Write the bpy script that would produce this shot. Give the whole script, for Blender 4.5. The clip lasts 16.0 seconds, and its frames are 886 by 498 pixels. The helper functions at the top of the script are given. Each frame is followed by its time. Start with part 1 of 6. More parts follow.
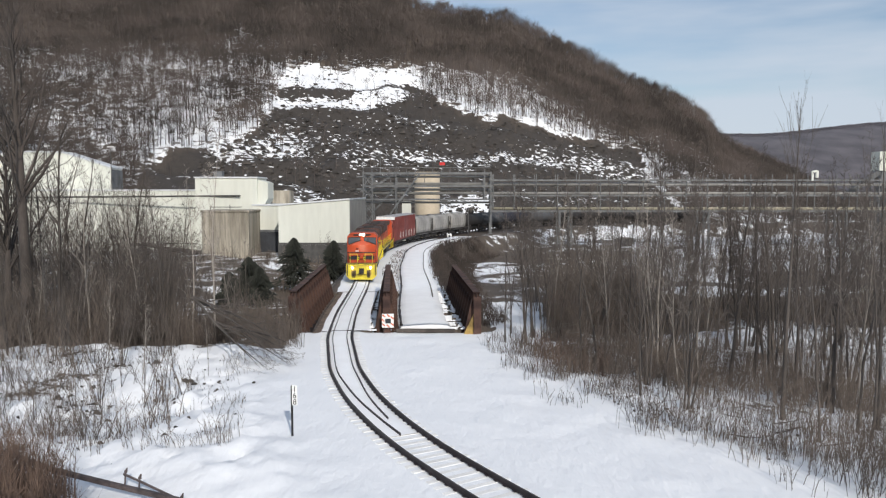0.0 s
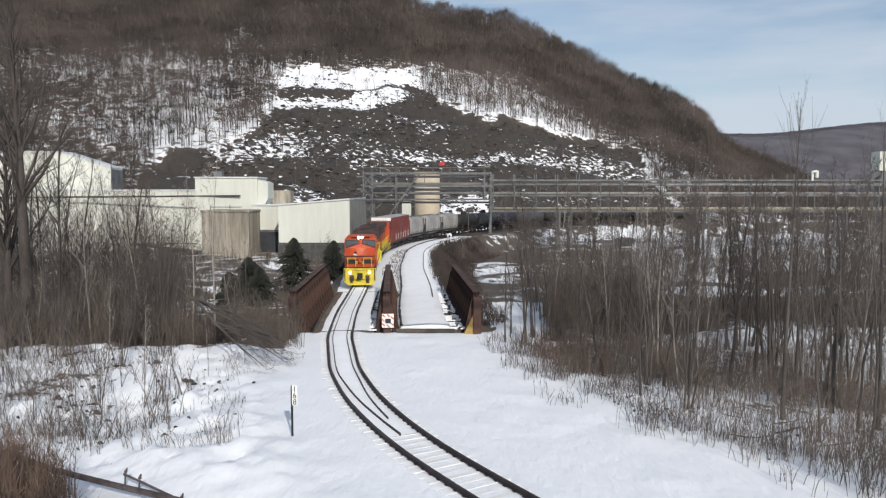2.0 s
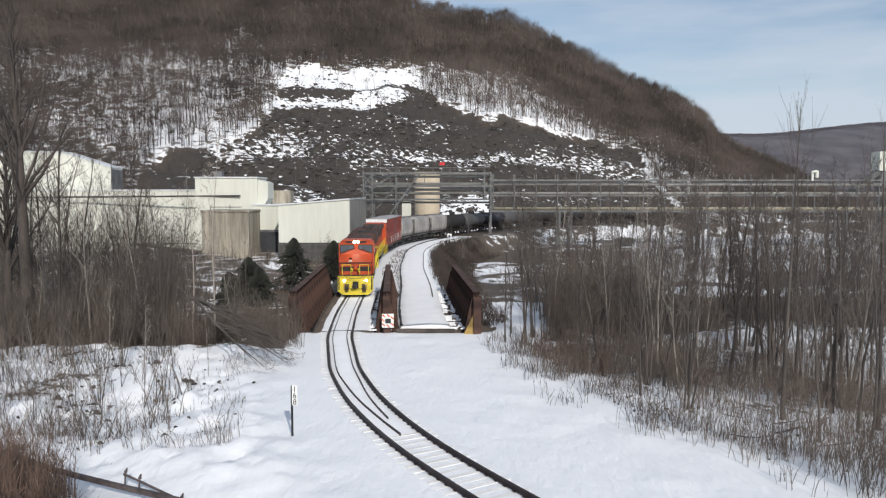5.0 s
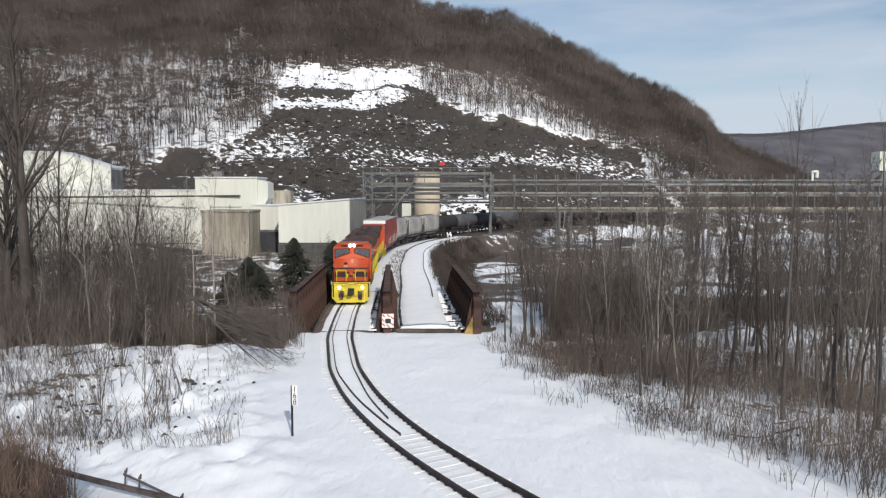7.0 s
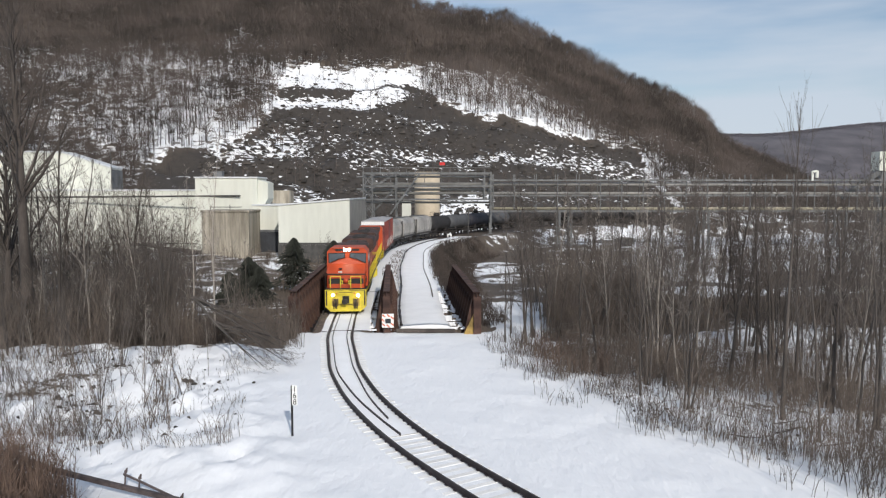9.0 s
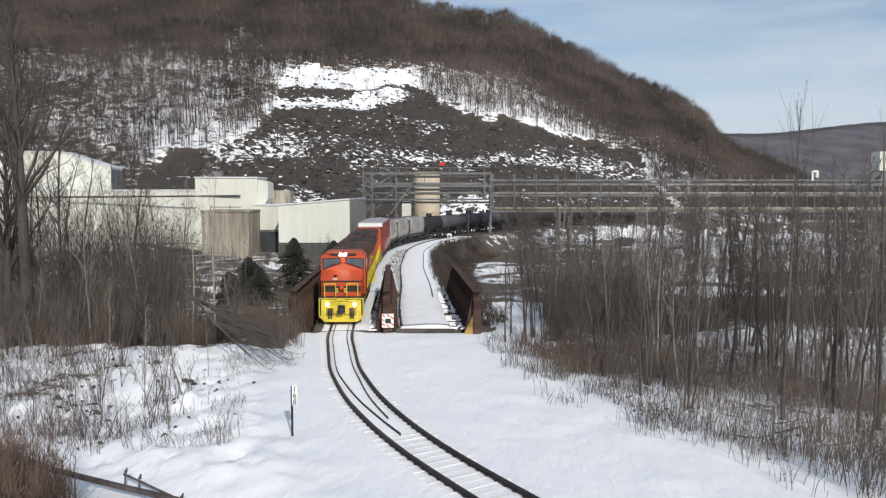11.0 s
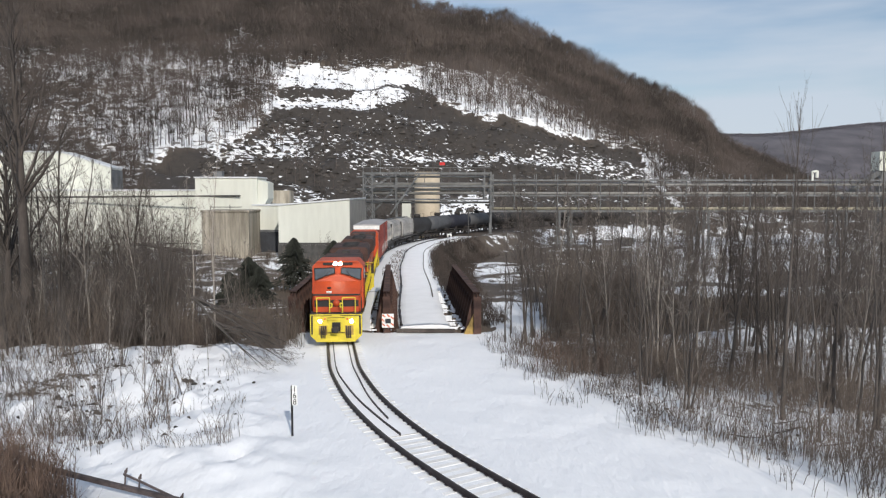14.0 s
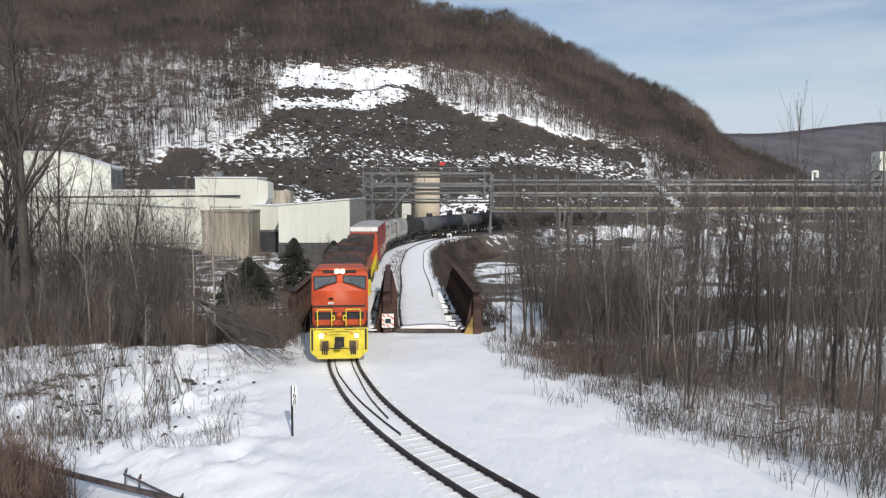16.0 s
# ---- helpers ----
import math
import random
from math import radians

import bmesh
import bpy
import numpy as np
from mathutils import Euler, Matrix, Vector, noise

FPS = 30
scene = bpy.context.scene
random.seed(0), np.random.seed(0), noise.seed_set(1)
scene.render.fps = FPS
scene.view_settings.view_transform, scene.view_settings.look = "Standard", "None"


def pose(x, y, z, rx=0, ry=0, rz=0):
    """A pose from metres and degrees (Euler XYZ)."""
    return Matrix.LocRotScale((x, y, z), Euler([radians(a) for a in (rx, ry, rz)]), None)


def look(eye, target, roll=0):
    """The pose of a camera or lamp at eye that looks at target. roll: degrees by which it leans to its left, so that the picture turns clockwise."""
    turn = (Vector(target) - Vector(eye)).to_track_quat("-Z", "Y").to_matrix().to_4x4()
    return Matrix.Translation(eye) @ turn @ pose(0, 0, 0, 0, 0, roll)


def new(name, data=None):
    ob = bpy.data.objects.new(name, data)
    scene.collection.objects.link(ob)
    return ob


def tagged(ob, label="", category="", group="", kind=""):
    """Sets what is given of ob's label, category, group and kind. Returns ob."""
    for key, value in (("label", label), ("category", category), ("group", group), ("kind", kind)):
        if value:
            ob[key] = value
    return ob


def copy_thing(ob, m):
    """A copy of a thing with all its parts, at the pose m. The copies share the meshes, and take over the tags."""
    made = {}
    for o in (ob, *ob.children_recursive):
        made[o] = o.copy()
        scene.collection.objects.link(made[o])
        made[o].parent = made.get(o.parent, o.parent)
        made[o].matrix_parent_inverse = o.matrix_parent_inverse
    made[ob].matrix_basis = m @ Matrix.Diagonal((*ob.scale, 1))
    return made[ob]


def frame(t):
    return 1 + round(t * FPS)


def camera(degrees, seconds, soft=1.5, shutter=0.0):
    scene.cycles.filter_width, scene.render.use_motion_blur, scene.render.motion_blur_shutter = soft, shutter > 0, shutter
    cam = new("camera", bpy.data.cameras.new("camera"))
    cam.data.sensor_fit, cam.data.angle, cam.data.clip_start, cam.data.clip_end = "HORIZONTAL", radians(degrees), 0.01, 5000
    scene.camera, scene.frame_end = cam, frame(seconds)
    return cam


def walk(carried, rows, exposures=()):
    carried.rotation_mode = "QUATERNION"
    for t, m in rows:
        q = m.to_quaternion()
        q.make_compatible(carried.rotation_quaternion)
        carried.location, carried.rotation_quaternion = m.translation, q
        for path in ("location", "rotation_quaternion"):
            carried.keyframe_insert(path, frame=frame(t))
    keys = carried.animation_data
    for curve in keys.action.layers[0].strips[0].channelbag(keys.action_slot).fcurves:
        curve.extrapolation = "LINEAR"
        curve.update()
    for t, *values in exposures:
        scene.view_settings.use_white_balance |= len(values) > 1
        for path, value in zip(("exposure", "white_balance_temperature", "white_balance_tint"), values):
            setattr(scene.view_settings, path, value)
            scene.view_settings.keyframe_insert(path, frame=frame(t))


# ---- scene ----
cam = camera(62.19, 16.0, soft=1.25)
VIEW = pose(0.0, 0.0, 8.9, 90 - 4.355, 0, 0)
walk(cam, [(0.0, VIEW), (16.0, VIEW)])

# ---- light ----
SUN_AZ, SUN_EL = 163.0, 30.0     # clockwise from +Y, so the sun stands behind the eye and to its right
world = bpy.data.worlds.new("winter_sky")
scene.world = world
world.use_nodes = True
wn, wl = world.node_tree.nodes, world.node_tree.links
sky = wn.new("ShaderNodeTexSky")
sky.sky_type, sky.sun_disc = "NISHITA", False
sky.sun_elevation, sky.sun_rotation = radians(SUN_EL), radians(SUN_AZ)
sky.air_density, sky.dust_density, sky.ozone_density = 1.0, 0.8, 1.6
tc = wn.new("ShaderNodeTexCoord")
mp = wn.new("ShaderNodeMapping")
mp.inputs["Scale"].default_value = (1.0, 1.0, 6.0)
cl = wn.new("ShaderNodeTexNoise")
cl.inputs["Scale"].default_value, cl.inputs["Detail"].default_value = 1.7, 5.0
ramp = wn.new("ShaderNodeValToRGB")
ramp.color_ramp.elements[0].position, ramp.color_ramp.elements[1].position = 0.4, 0.6
ramp.color_ramp.elements[0].color = (0.0, 0.0, 0.0, 1)
mixc = wn.new("ShaderNodeMix")
mixc.data_type = "RGBA"
mixc.inputs[7].default_value = (5.7, 6.35, 7.3, 1)
mulc = wn.new("ShaderNodeMath")
mulc.operation, mulc.inputs[1].default_value = "MULTIPLY", 0.85
wl.new(tc.outputs["Generated"], mp.inputs[0])
wl.new(mp.outputs[0], cl.inputs["Vector"])
wl.new(cl.outputs["Fac"], ramp.inputs[0])
wl.new(ramp.outputs[0], mulc.inputs[0])
wl.new(mulc.outputs[0], mixc.inputs[0])
wl.new(sky.outputs[0], mixc.inputs[6])
wl.new(mixc.outputs[2], wn["Background"].inputs[0])
wn["Background"].inputs[1].default_value = 0.1
sun = new("sun", bpy.data.lights.new("sun", "SUN"))
sun.data.energy, sun.data.angle, sun.data.color = 3.0, radians(0.6), (1.0, 0.94, 0.86)
sun.matrix_world = look((60, -80, 60), (60 - math.sin(radians(SUN_AZ)) * 50, -80 - math.cos(radians(SUN_AZ)) * 50, 60 - math.tan(radians(SUN_EL)) * 50))
scene.view_settings.exposure = 0.07


# ---- materials ----
def material(name, colour, rough=0.6, metal=0.0, vary=0.25, scale=3.0, fine=40.0, bump=0.1, second=None, spread=0.5, stretch=(1, 1, 1), emit=0.0, random_hue=0.0):
    """A procedural surface: a base colour with patches at two scales, an optional second colour in blotches, and relief."""
    m = bpy.data.materials.new(name)
    m.use_nodes = True
    n, l = m.node_tree.nodes, m.node_tree.links
    b = n["Principled BSDF"]
    b.inputs["Roughness"].default_value, b.inputs["Metallic"].default_value = rough, metal
    co = n.new("ShaderNodeTexCoord")
    ma = n.new("ShaderNodeMapping")
    ma.inputs["Scale"].default_value = stretch
    l.new(co.outputs["Object"], ma.inputs[0])
    big, small = n.new("ShaderNodeTexNoise"), n.new("ShaderNodeTexNoise")
    big.inputs["Scale"].default_value, big.inputs["Detail"].default_value = scale, 6
    small.inputs["Scale"].default_value, small.inputs["Detail"].default_value = fine, 4
    l.new(ma.outputs[0], big.inputs["Vector"])
    l.new(ma.outputs[0], small.inputs["Vector"])
    r = n.new("ShaderNodeValToRGB")
    r.color_ramp.elements[0].position, r.color_ramp.elements[1].position = 0.5 - spread / 4, 0.5 + spread / 4
    dark = tuple(c * (1 - vary) for c in colour)
    r.color_ramp.elements[0].color = (*dark, 1)
    r.color_ramp.elements[1].color = (*(second or tuple(min(1, c * (1 + vary * 0.6)) for c in colour)), 1)
    l.new(big.outputs["Fac"], r.inputs[0])
    hsv = n.new("ShaderNodeHueSaturation")
    mr = n.new("ShaderNodeMapRange")
    mr.inputs[3].default_value, mr.inputs[4].default_value = 1 - vary, 1 + vary
    l.new(small.outputs["Fac"], mr.inputs[0])
    val = mr.outputs[0]
    if random_hue:
        info = n.new("ShaderNodeObjectInfo")
        m2 = n.new("ShaderNodeMapRange")
        m2.inputs[3].default_value, m2.inputs[4].default_value = 1 - random_hue, 1 + random_hue
        mm = n.new("ShaderNodeMath")
        mm.operation = "MULTIPLY"
        l.new(info.outputs["Random"], m2.inputs[0])
        l.new(val, mm.inputs[0])
        l.new(m2.outputs[0], mm.inputs[1])
        val = mm.outputs[0]
    l.new(val, hsv.inputs["Value"])
    l.new(r.outputs[0], hsv.inputs["Color"])
    l.new(hsv.outputs[0], b.inputs["Base Color"])
    if bump:
        bp = n.new("ShaderNodeBump")
        bp.inputs["Strength"].default_value, bp.inputs["Distance"].default_value = min(1.0, bump * 3), 0.03
        l.new(small.outputs["Fac"], bp.inputs["Height"])
        l.new(bp.outputs[0], b.inputs["Normal"])
    if emit:
        b.inputs["Emission Color"].default_value, b.inputs["Emission Strength"].default_value = (1.0, 0.9, 0.72, 1), emit
    return m


def ground_material():
    """Snow over leaf litter and dark rubble; the vertex attributes say how much snow lies, where rubble shows and where
    haze tints far woods.
    """
    m = bpy.data.materials.new("snowy_ground")
    m.use_nodes = True
    n, l = m.node_tree.nodes, m.node_tree.links
    b = n["Principled BSDF"]
    b.inputs["Roughness"].default_value = 0.75
    co = n.new("ShaderNodeTexCoord")

    def noise_at(scale, detail, stretch=(1, 1, 1)):
        ma, no = n.new("ShaderNodeMapping"), n.new("ShaderNodeTexNoise")
        ma.inputs["Scale"].default_value = stretch
        no.inputs["Scale"].default_value, no.inputs["Detail"].default_value = scale, detail
        l.new(co.outputs["Object"], ma.inputs[0])
        l.new(ma.outputs[0], no.inputs["Vector"])
        return no.outputs["Fac"]

    def maths(op, a, c):
        x = n.new("ShaderNodeMath")
        x.operation = op
        for i, v in enumerate((a, c)):
            if isinstance(v, (int, float)):
                x.inputs[i].default_value = v
            else:
                l.new(v, x.inputs[i])
        return x.outputs[0]

    def mix(f, a, c):
        x = n.new("ShaderNodeMix")
        x.data_type = "RGBA"
        for i, v in ((0, f), (6, a), (7, c)):
            if isinstance(v, tuple):
                x.inputs[i].default_value = (*v, 1)
            else:
                l.new(v, x.inputs[i])
        return x.outputs[2]

    snow_a, rock_a = n.new("ShaderNodeAttribute"), n.new("ShaderNodeAttribute")
    snow_a.attribute_name, rock_a.attribute_name = "snow", "rock"
    fine, mid, broad = noise_at(5.0, 6), noise_at(0.55, 6), noise_at(0.3, 8, (0.8, 1, 2.2))
    near = maths("ADD", maths("MULTIPLY", fine, 0.5), maths("MULTIPLY", mid, 0.5))
    wild = maths("ADD", maths("MULTIPLY", near, 0.45), maths("MULTIPLY", broad, 0.55))
    clods = noise_at(0.6, 4, (0.7, 1, 1.5))
    wild = maths("ADD", maths("MULTIPLY", wild, maths("SUBTRACT", 1.0, rock_a.outputs["Fac"])), maths("MULTIPLY", clods, rock_a.outputs["Fac"]))
    lot = maths("ADD", snow_a.outputs["Fac"], maths("MULTIPLY", maths("SUBTRACT", wild, 0.5), 2.6))
    edge = n.new("ShaderNodeMapRange")
    edge.interpolation_type = "SMOOTHSTEP"
    edge.inputs[1].default_value, edge.inputs[2].default_value = 0.44, 0.58
    l.new(lot, edge.inputs[0])
    litter = mix(mid, (0.06, 0.046, 0.036), (0.14, 0.108, 0.08))
    rubble = mix(near, (0.014, 0.012, 0.011), (0.075, 0.063, 0.053))
    bare = mix(rock_a.outputs["Fac"], litter, rubble)
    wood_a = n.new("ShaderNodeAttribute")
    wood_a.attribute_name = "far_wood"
    # far woods' cover, with the blue of distance haze put into its colour
    hazed_canopy = mix(maths("ADD", maths("MULTIPLY", maths("SUBTRACT", noise_at(0.025, 8, (1, 0.4, 1.8)), 0.5), 2.6), 0.5), (0.062, 0.057, 0.064), (0.145, 0.132, 0.142))
    bare = mix(wood_a.outputs["Fac"], bare, hazed_canopy)
    snow = mix(mid, (0.82, 0.835, 0.86), (0.89, 0.9, 0.915))
    l.new(mix(edge.outputs[0], bare, snow), b.inputs["Base Color"])
    bp = n.new("ShaderNodeBump")
    bp.inputs["Strength"].default_value, bp.inputs["Distance"].default_value = 0.6, 0.12
    ripple = noise_at(0.9, 6, (1.5, 0.8, 1.0))
    l.new(maths("ADD", maths("MULTIPLY", noise_at(2.4, 7, (1.6, 0.7, 1.0)), 0.8), ripple), bp.inputs["Height"])
    l.new(bp.outputs[0], b.inputs["Normal"])
    return m


M_GROUND = ground_material()
# paler than the ground's snow: sun on the deck is put into the colour
M_SNOW = material("packed_snow", (0.93, 0.935, 0.945), 0.8, vary=0.03, scale=0.8, fine=7, bump=0.15)
M_RAIL = material("rusty_rail", (0.034, 0.026, 0.028), 0.55, 0.3, 0.35, 2, 30, 0.08)
M_TIE = material("weathered_tie", (0.11, 0.085, 0.07), 0.9, vary=0.4, scale=2, fine=30, bump=0.2, random_hue=0.25)
M_TIESNOW = material("snow_crusted_tie", (0.82, 0.81, 0.79), 0.9, vary=0.08, scale=2.5, fine=14, bump=0.2, random_hue=0.08)
M_GIRDER = material("rusted_girder_steel", (0.06, 0.031, 0.026), 0.88, 0.1, 0.45, 0.9, 14, 0.12, second=(0.11, 0.06, 0.045))
M_GIRDERYEL = material("faded_yellow_steel", (0.3, 0.2, 0.06), 0.8, 0.0, 0.4, 1.5, 12, 0.1)
M_CONCRETE = material("weathered_concrete", (0.28, 0.25, 0.2), 0.9, vary=0.35, scale=0.8, fine=8, bump=0.15, second=(0.43, 0.39, 0.32), stretch=(1, 1, 0.1))
M_ORANGE = material("orange_loco_paint", (0.46, 0.062, 0.014), 0.45, vary=0.16, scale=1.2, fine=9, bump=0.01)
M_YELLOW = material("yellow_loco_paint", (0.65, 0.52, 0.04), 0.48, vary=0.14, scale=1.5, fine=9, bump=0.01)
M_BLACK = material("black_loco_paint", (0.016, 0.015, 0.015), 0.5, vary=0.3, scale=1.5, fine=12, bump=0.02)
M_GRIME = material("sooty_roof_paint", (0.045, 0.027, 0.023), 0.8, vary=0.4, scale=0.9, fine=8, bump=0.05, second=(0.085, 0.042, 0.033))
M_STEEL = material("dark_running_gear", (0.045, 0.04, 0.037), 0.75, 0.2, 0.4, 2, 20, 0.08)
M_GLASS = material("cab_glass", (0.10, 0.12, 0.14), 0.08, vary=0.2, scale=0.8, fine=4, bump=0)
M_LAMP = material("lit_headlamp", (1, 0.95, 0.85), 0.3, vary=0.0, bump=0, emit=60.0)
M_WHITEPLATE = material("white_plate", (0.78, 0.78, 0.76), 0.6, vary=0.08, bump=0.02)
M_BOXRED = material("oxide_red_boxcar_paint", (0.17, 0.034, 0.03), 0.75, vary=0.25, scale=0.5, fine=6, bump=0.04, second=(0.22, 0.055, 0.045))
M_GRAFFITI = material("pale_spray_paint", (0.55, 0.5, 0.47), 0.7, vary=0.3, scale=1.5, fine=10, bump=0)
M_HOPPER = material("grey_hopper_paint", (0.3, 0.29, 0.275), 0.7, vary=0.25, scale=0.5, fine=6, bump=0.03, second=(0.37, 0.355, 0.335), stretch=(1, 1, 0.4))
M_TANK = material("black_tank_paint", (0.022, 0.02, 0.02), 0.7, vary=0.3, scale=0.6, fine=6, bump=0.02)
M_TANKNAVY = material("navy_tank_paint", (0.018, 0.019, 0.03), 0.7, vary=0.3, scale=0.6, fine=6, bump=0.02)
M_TANKGREY = material("blue_grey_tank_paint", (0.075, 0.077, 0.083), 0.7, vary=0.2, scale=0.6, fine=6, bump=0.02)
M_WALL = material("cream_cladding", (0.62, 0.63, 0.56), 0.65, vary=0.1, scale=0.12, fine=1.5, bump=0.03, second=(0.69, 0.7, 0.63), stretch=(1, 1, 0.2))
M_ROOF = material("pale_metal_roof", (0.62, 0.64, 0.66), 0.6, vary=0.12, scale=0.2, fine=2, bump=0.03)
M_CARROOF = material("dusty_car_roof", (0.36, 0.35, 0.35), 0.7, vary=0.15, scale=0.4, fine=4, bump=0.03)
M_TRIM = material("dark_trim", (0.07, 0.068, 0.065), 0.7, vary=0.3, scale=1, fine=6, bump=0.02)
# near-black for the painted shade inside a doorway and for dark sign centres
M_DOOR = material("dark_doorway", (0.03, 0.033, 0.04), 0.8, vary=0.3, scale=0.5, fine=4, bump=0.02)
M_GALV = material("galvanised_steel", (0.145, 0.15, 0.153), 0.55, 0.3, 0.3, 0.6, 6, 0.03)
M_PIPE = material("lagged_pipe", (0.3, 0.29, 0.27), 0.5, 0.2, 0.2, 0.3, 4, 0.03)
M_PIPEYEL = material("tan_lagged_pipe", (0.36, 0.33, 0.24), 0.6, 0.0, 0.2, 0.3, 4, 0.03)
M_TAN = material("tan_silo_paint", (0.52, 0.44, 0.33), 0.7, vary=0.12, scale=0.3, fine=3, bump=0.03)
M_BARK = material("grey_brown_bark", (0.09, 0.077, 0.068), 0.95, vary=0.35, scale=1.5, fine=18, bump=0.15, stretch=(1, 1, 0.3), random_hue=0.3)
M_PALEBARK = material("pale_bark", (0.32, 0.285, 0.25), 0.9, vary=0.3, scale=1.5, fine=18, bump=0.15, stretch=(1, 1, 0.3), random_hue=0.2)
M_DARKBARK = material("dark_wet_bark", (0.072, 0.06, 0.053), 0.95, vary=0.35, scale=1.2, fine=14, bump=0.2, stretch=(1, 1, 0.3), random_hue=0.2)
M_TWIG = material("bare_twigs", (0.12, 0.102, 0.09), 0.95, vary=0.3, scale=0.4, fine=5, bump=0, random_hue=0.25)
M_BRUSH = material("dry_brush", (0.13, 0.106, 0.088), 0.95, vary=0.35, scale=0.25, fine=3, bump=0, second=(0.19, 0.152, 0.124))
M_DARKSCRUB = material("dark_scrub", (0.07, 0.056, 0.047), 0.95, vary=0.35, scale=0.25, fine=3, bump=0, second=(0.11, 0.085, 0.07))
M_WEED = material("russet_weeds", (0.12, 0.08, 0.062), 0.95, vary=0.4, scale=0.7, fine=6, bump=0, second=(0.2, 0.135, 0.1))
M_WOODS = material("far_bare_woods", (0.07, 0.058, 0.051), 0.95, vary=0.3, scale=0.025, fine=0.15, bump=0, second=(0.118, 0.096, 0.085))
# bluer and paler than M_WOODS: haze is painted into the colour
M_WOODSHAZE = material("distant_bare_woods", (0.115, 0.11, 0.128), 0.95, vary=0.2, scale=0.01, fine=0.1, bump=0)
M_CONIFER = material("dark_conifer", (0.024, 0.027, 0.02), 0.9, vary=0.4, scale=1, fine=8, bump=0)
M_ROCK = material("quarry_rubble", (0.05, 0.045, 0.041), 0.95, vary=0.4, scale=0.2, fine=2, bump=0.1, second=(0.085, 0.075, 0.067))
M_SIGNORANGE = material("red_orange_sheeting", (0.6, 0.13, 0.05), 0.5, vary=0.1, bump=0)
M_FENCE = material("rusted_guard_beam", (0.1, 0.08, 0.078), 0.8, 0.2, 0.4, 2, 14, 0.08)
M_RED = material("red_cloth", (0.6, 0.03, 0.03), 0.7, vary=0.1, bump=0)


# ---- building helpers ----
def add_box(bm, size, at=(0, 0, 0), bevel=0.0, turn=None, taper=None):
    """A box of that size about a centre; taper scales its top in x and y."""
    vs = bmesh.ops.create_cube(bm, size=1.0)["verts"]
    for v in vs:
        if taper and v.co.z > 0:
            v.co.x, v.co.y = v.co.x * taper[0], v.co.y * taper[1]
        v.co = Vector((v.co.x * size[0], v.co.y * size[1], v.co.z * size[2]))
    if bevel:
        es = list({e for v in vs for e in v.link_edges})
        out = bmesh.ops.bevel(bm, geom=es, offset=bevel, segments=1, affect="EDGES")
        vs = list({v for f in out["faces"] for v in f.verts} | {v for v in vs if v.is_valid})
    m = Matrix.Translation(at) @ (turn.to_4x4() if turn else Matrix())
    bmesh.ops.transform(bm, matrix=m, verts=vs)
    return vs


def add_rod(bm, a, b, r, sides=8, r2=None):
    a, b = Vector(a), Vector(b)
    d = b - a
    vs = bmesh.ops.create_cone(bm, cap_ends=True, segments=sides, radius1=r, radius2=r if r2 is None else r2, depth=d.length)["verts"]
    bmesh.ops.transform(bm, matrix=Matrix.Translation((a + b) / 2) @ d.to_track_quat("Z", "Y").to_matrix().to_4x4(), verts=vs)
    return vs


def add_prism(bm, outline, lo, hi, axis="y"):
    """A solid with a flat outline (pairs), drawn out from lo to hi along an axis."""
    def co(p, q):
        return {"y": (p[0], q, p[1]), "x": (q, p[0], p[1]), "z": (p[0], p[1], q)}[axis]
    a, b = [bm.verts.new(co(p, lo)) for p in outline], [bm.verts.new(co(p, hi)) for p in outline]
    n = len(outline)
    bm.faces.new(a), bm.faces.new(b[::-1])
    for i in range(n):
        bm.faces.new((a[i], b[i], b[(i + 1) % n], a[(i + 1) % n]))
    bmesh.ops.recalc_face_normals(bm, faces=bm.faces[:])
    return a + b


def part(name, bm, mat, parent=None, label="", smooth=False, m=None):
    me = bpy.data.meshes.new(name)
    bm.to_mesh(me)
    bm.free()
    me.materials.append(mat)
    if smooth:
        for p in me.polygons:
            p.use_smooth = True
    ob = new(name, me)
    if parent:
        ob.parent = parent
    if m is not None:
        ob.matrix_basis = m
    if label:
        tagged(ob, label)
    return ob


def box_part(name, size, at, mat, parent, label="", bevel=0.0, turn=None, taper=None):
    bm = bmesh.new()
    add_box(bm, size, at, bevel, turn, taper)
    return part(name, bm, mat, parent, label)


def rod_part(name, a, b, r, mat, parent, sides=8, label="", r2=None):
    bm = bmesh.new()
    add_rod(bm, a, b, r, sides, r2)
    return part(name, bm, mat, parent, label, smooth=sides > 10)


def twin(ob, m, parent=None):
    """Another object on the same mesh, at the pose m under a parent."""
    o = new(ob.name.split(".")[0], ob.data)
    o.parent = parent or ob.parent
    o.matrix_basis = m
    return o


def thing(name, label, category, group="", kind="", m=None):
    ob = new(name)
    ob.empty_display_size = 0.3
    tagged(ob, label, category, group, kind)
    if m is not None:
        ob.matrix_basis = m
    return ob


# ---- numeric noise for the lie of the land ----
LATTICE = np.random.RandomState(5).rand(256, 256)


def vnoise(x, y):
    x, y = np.asarray(x, float), np.asarray(y, float)
    i, j = np.floor(x).astype(int), np.floor(y).astype(int)
    f, g = x - i, y - j
    f, g = f * f * (3 - 2 * f), g * g * (3 - 2 * g)
    a, b = LATTICE[i % 256, j % 256], LATTICE[(i + 1) % 256, j % 256]
    c, d = LATTICE[i % 256, (j + 1) % 256], LATTICE[(i + 1) % 256, (j + 1) % 256]
    return (a * (1 - f) + b * f) * (1 - g) + (c * (1 - f) + d * f) * g


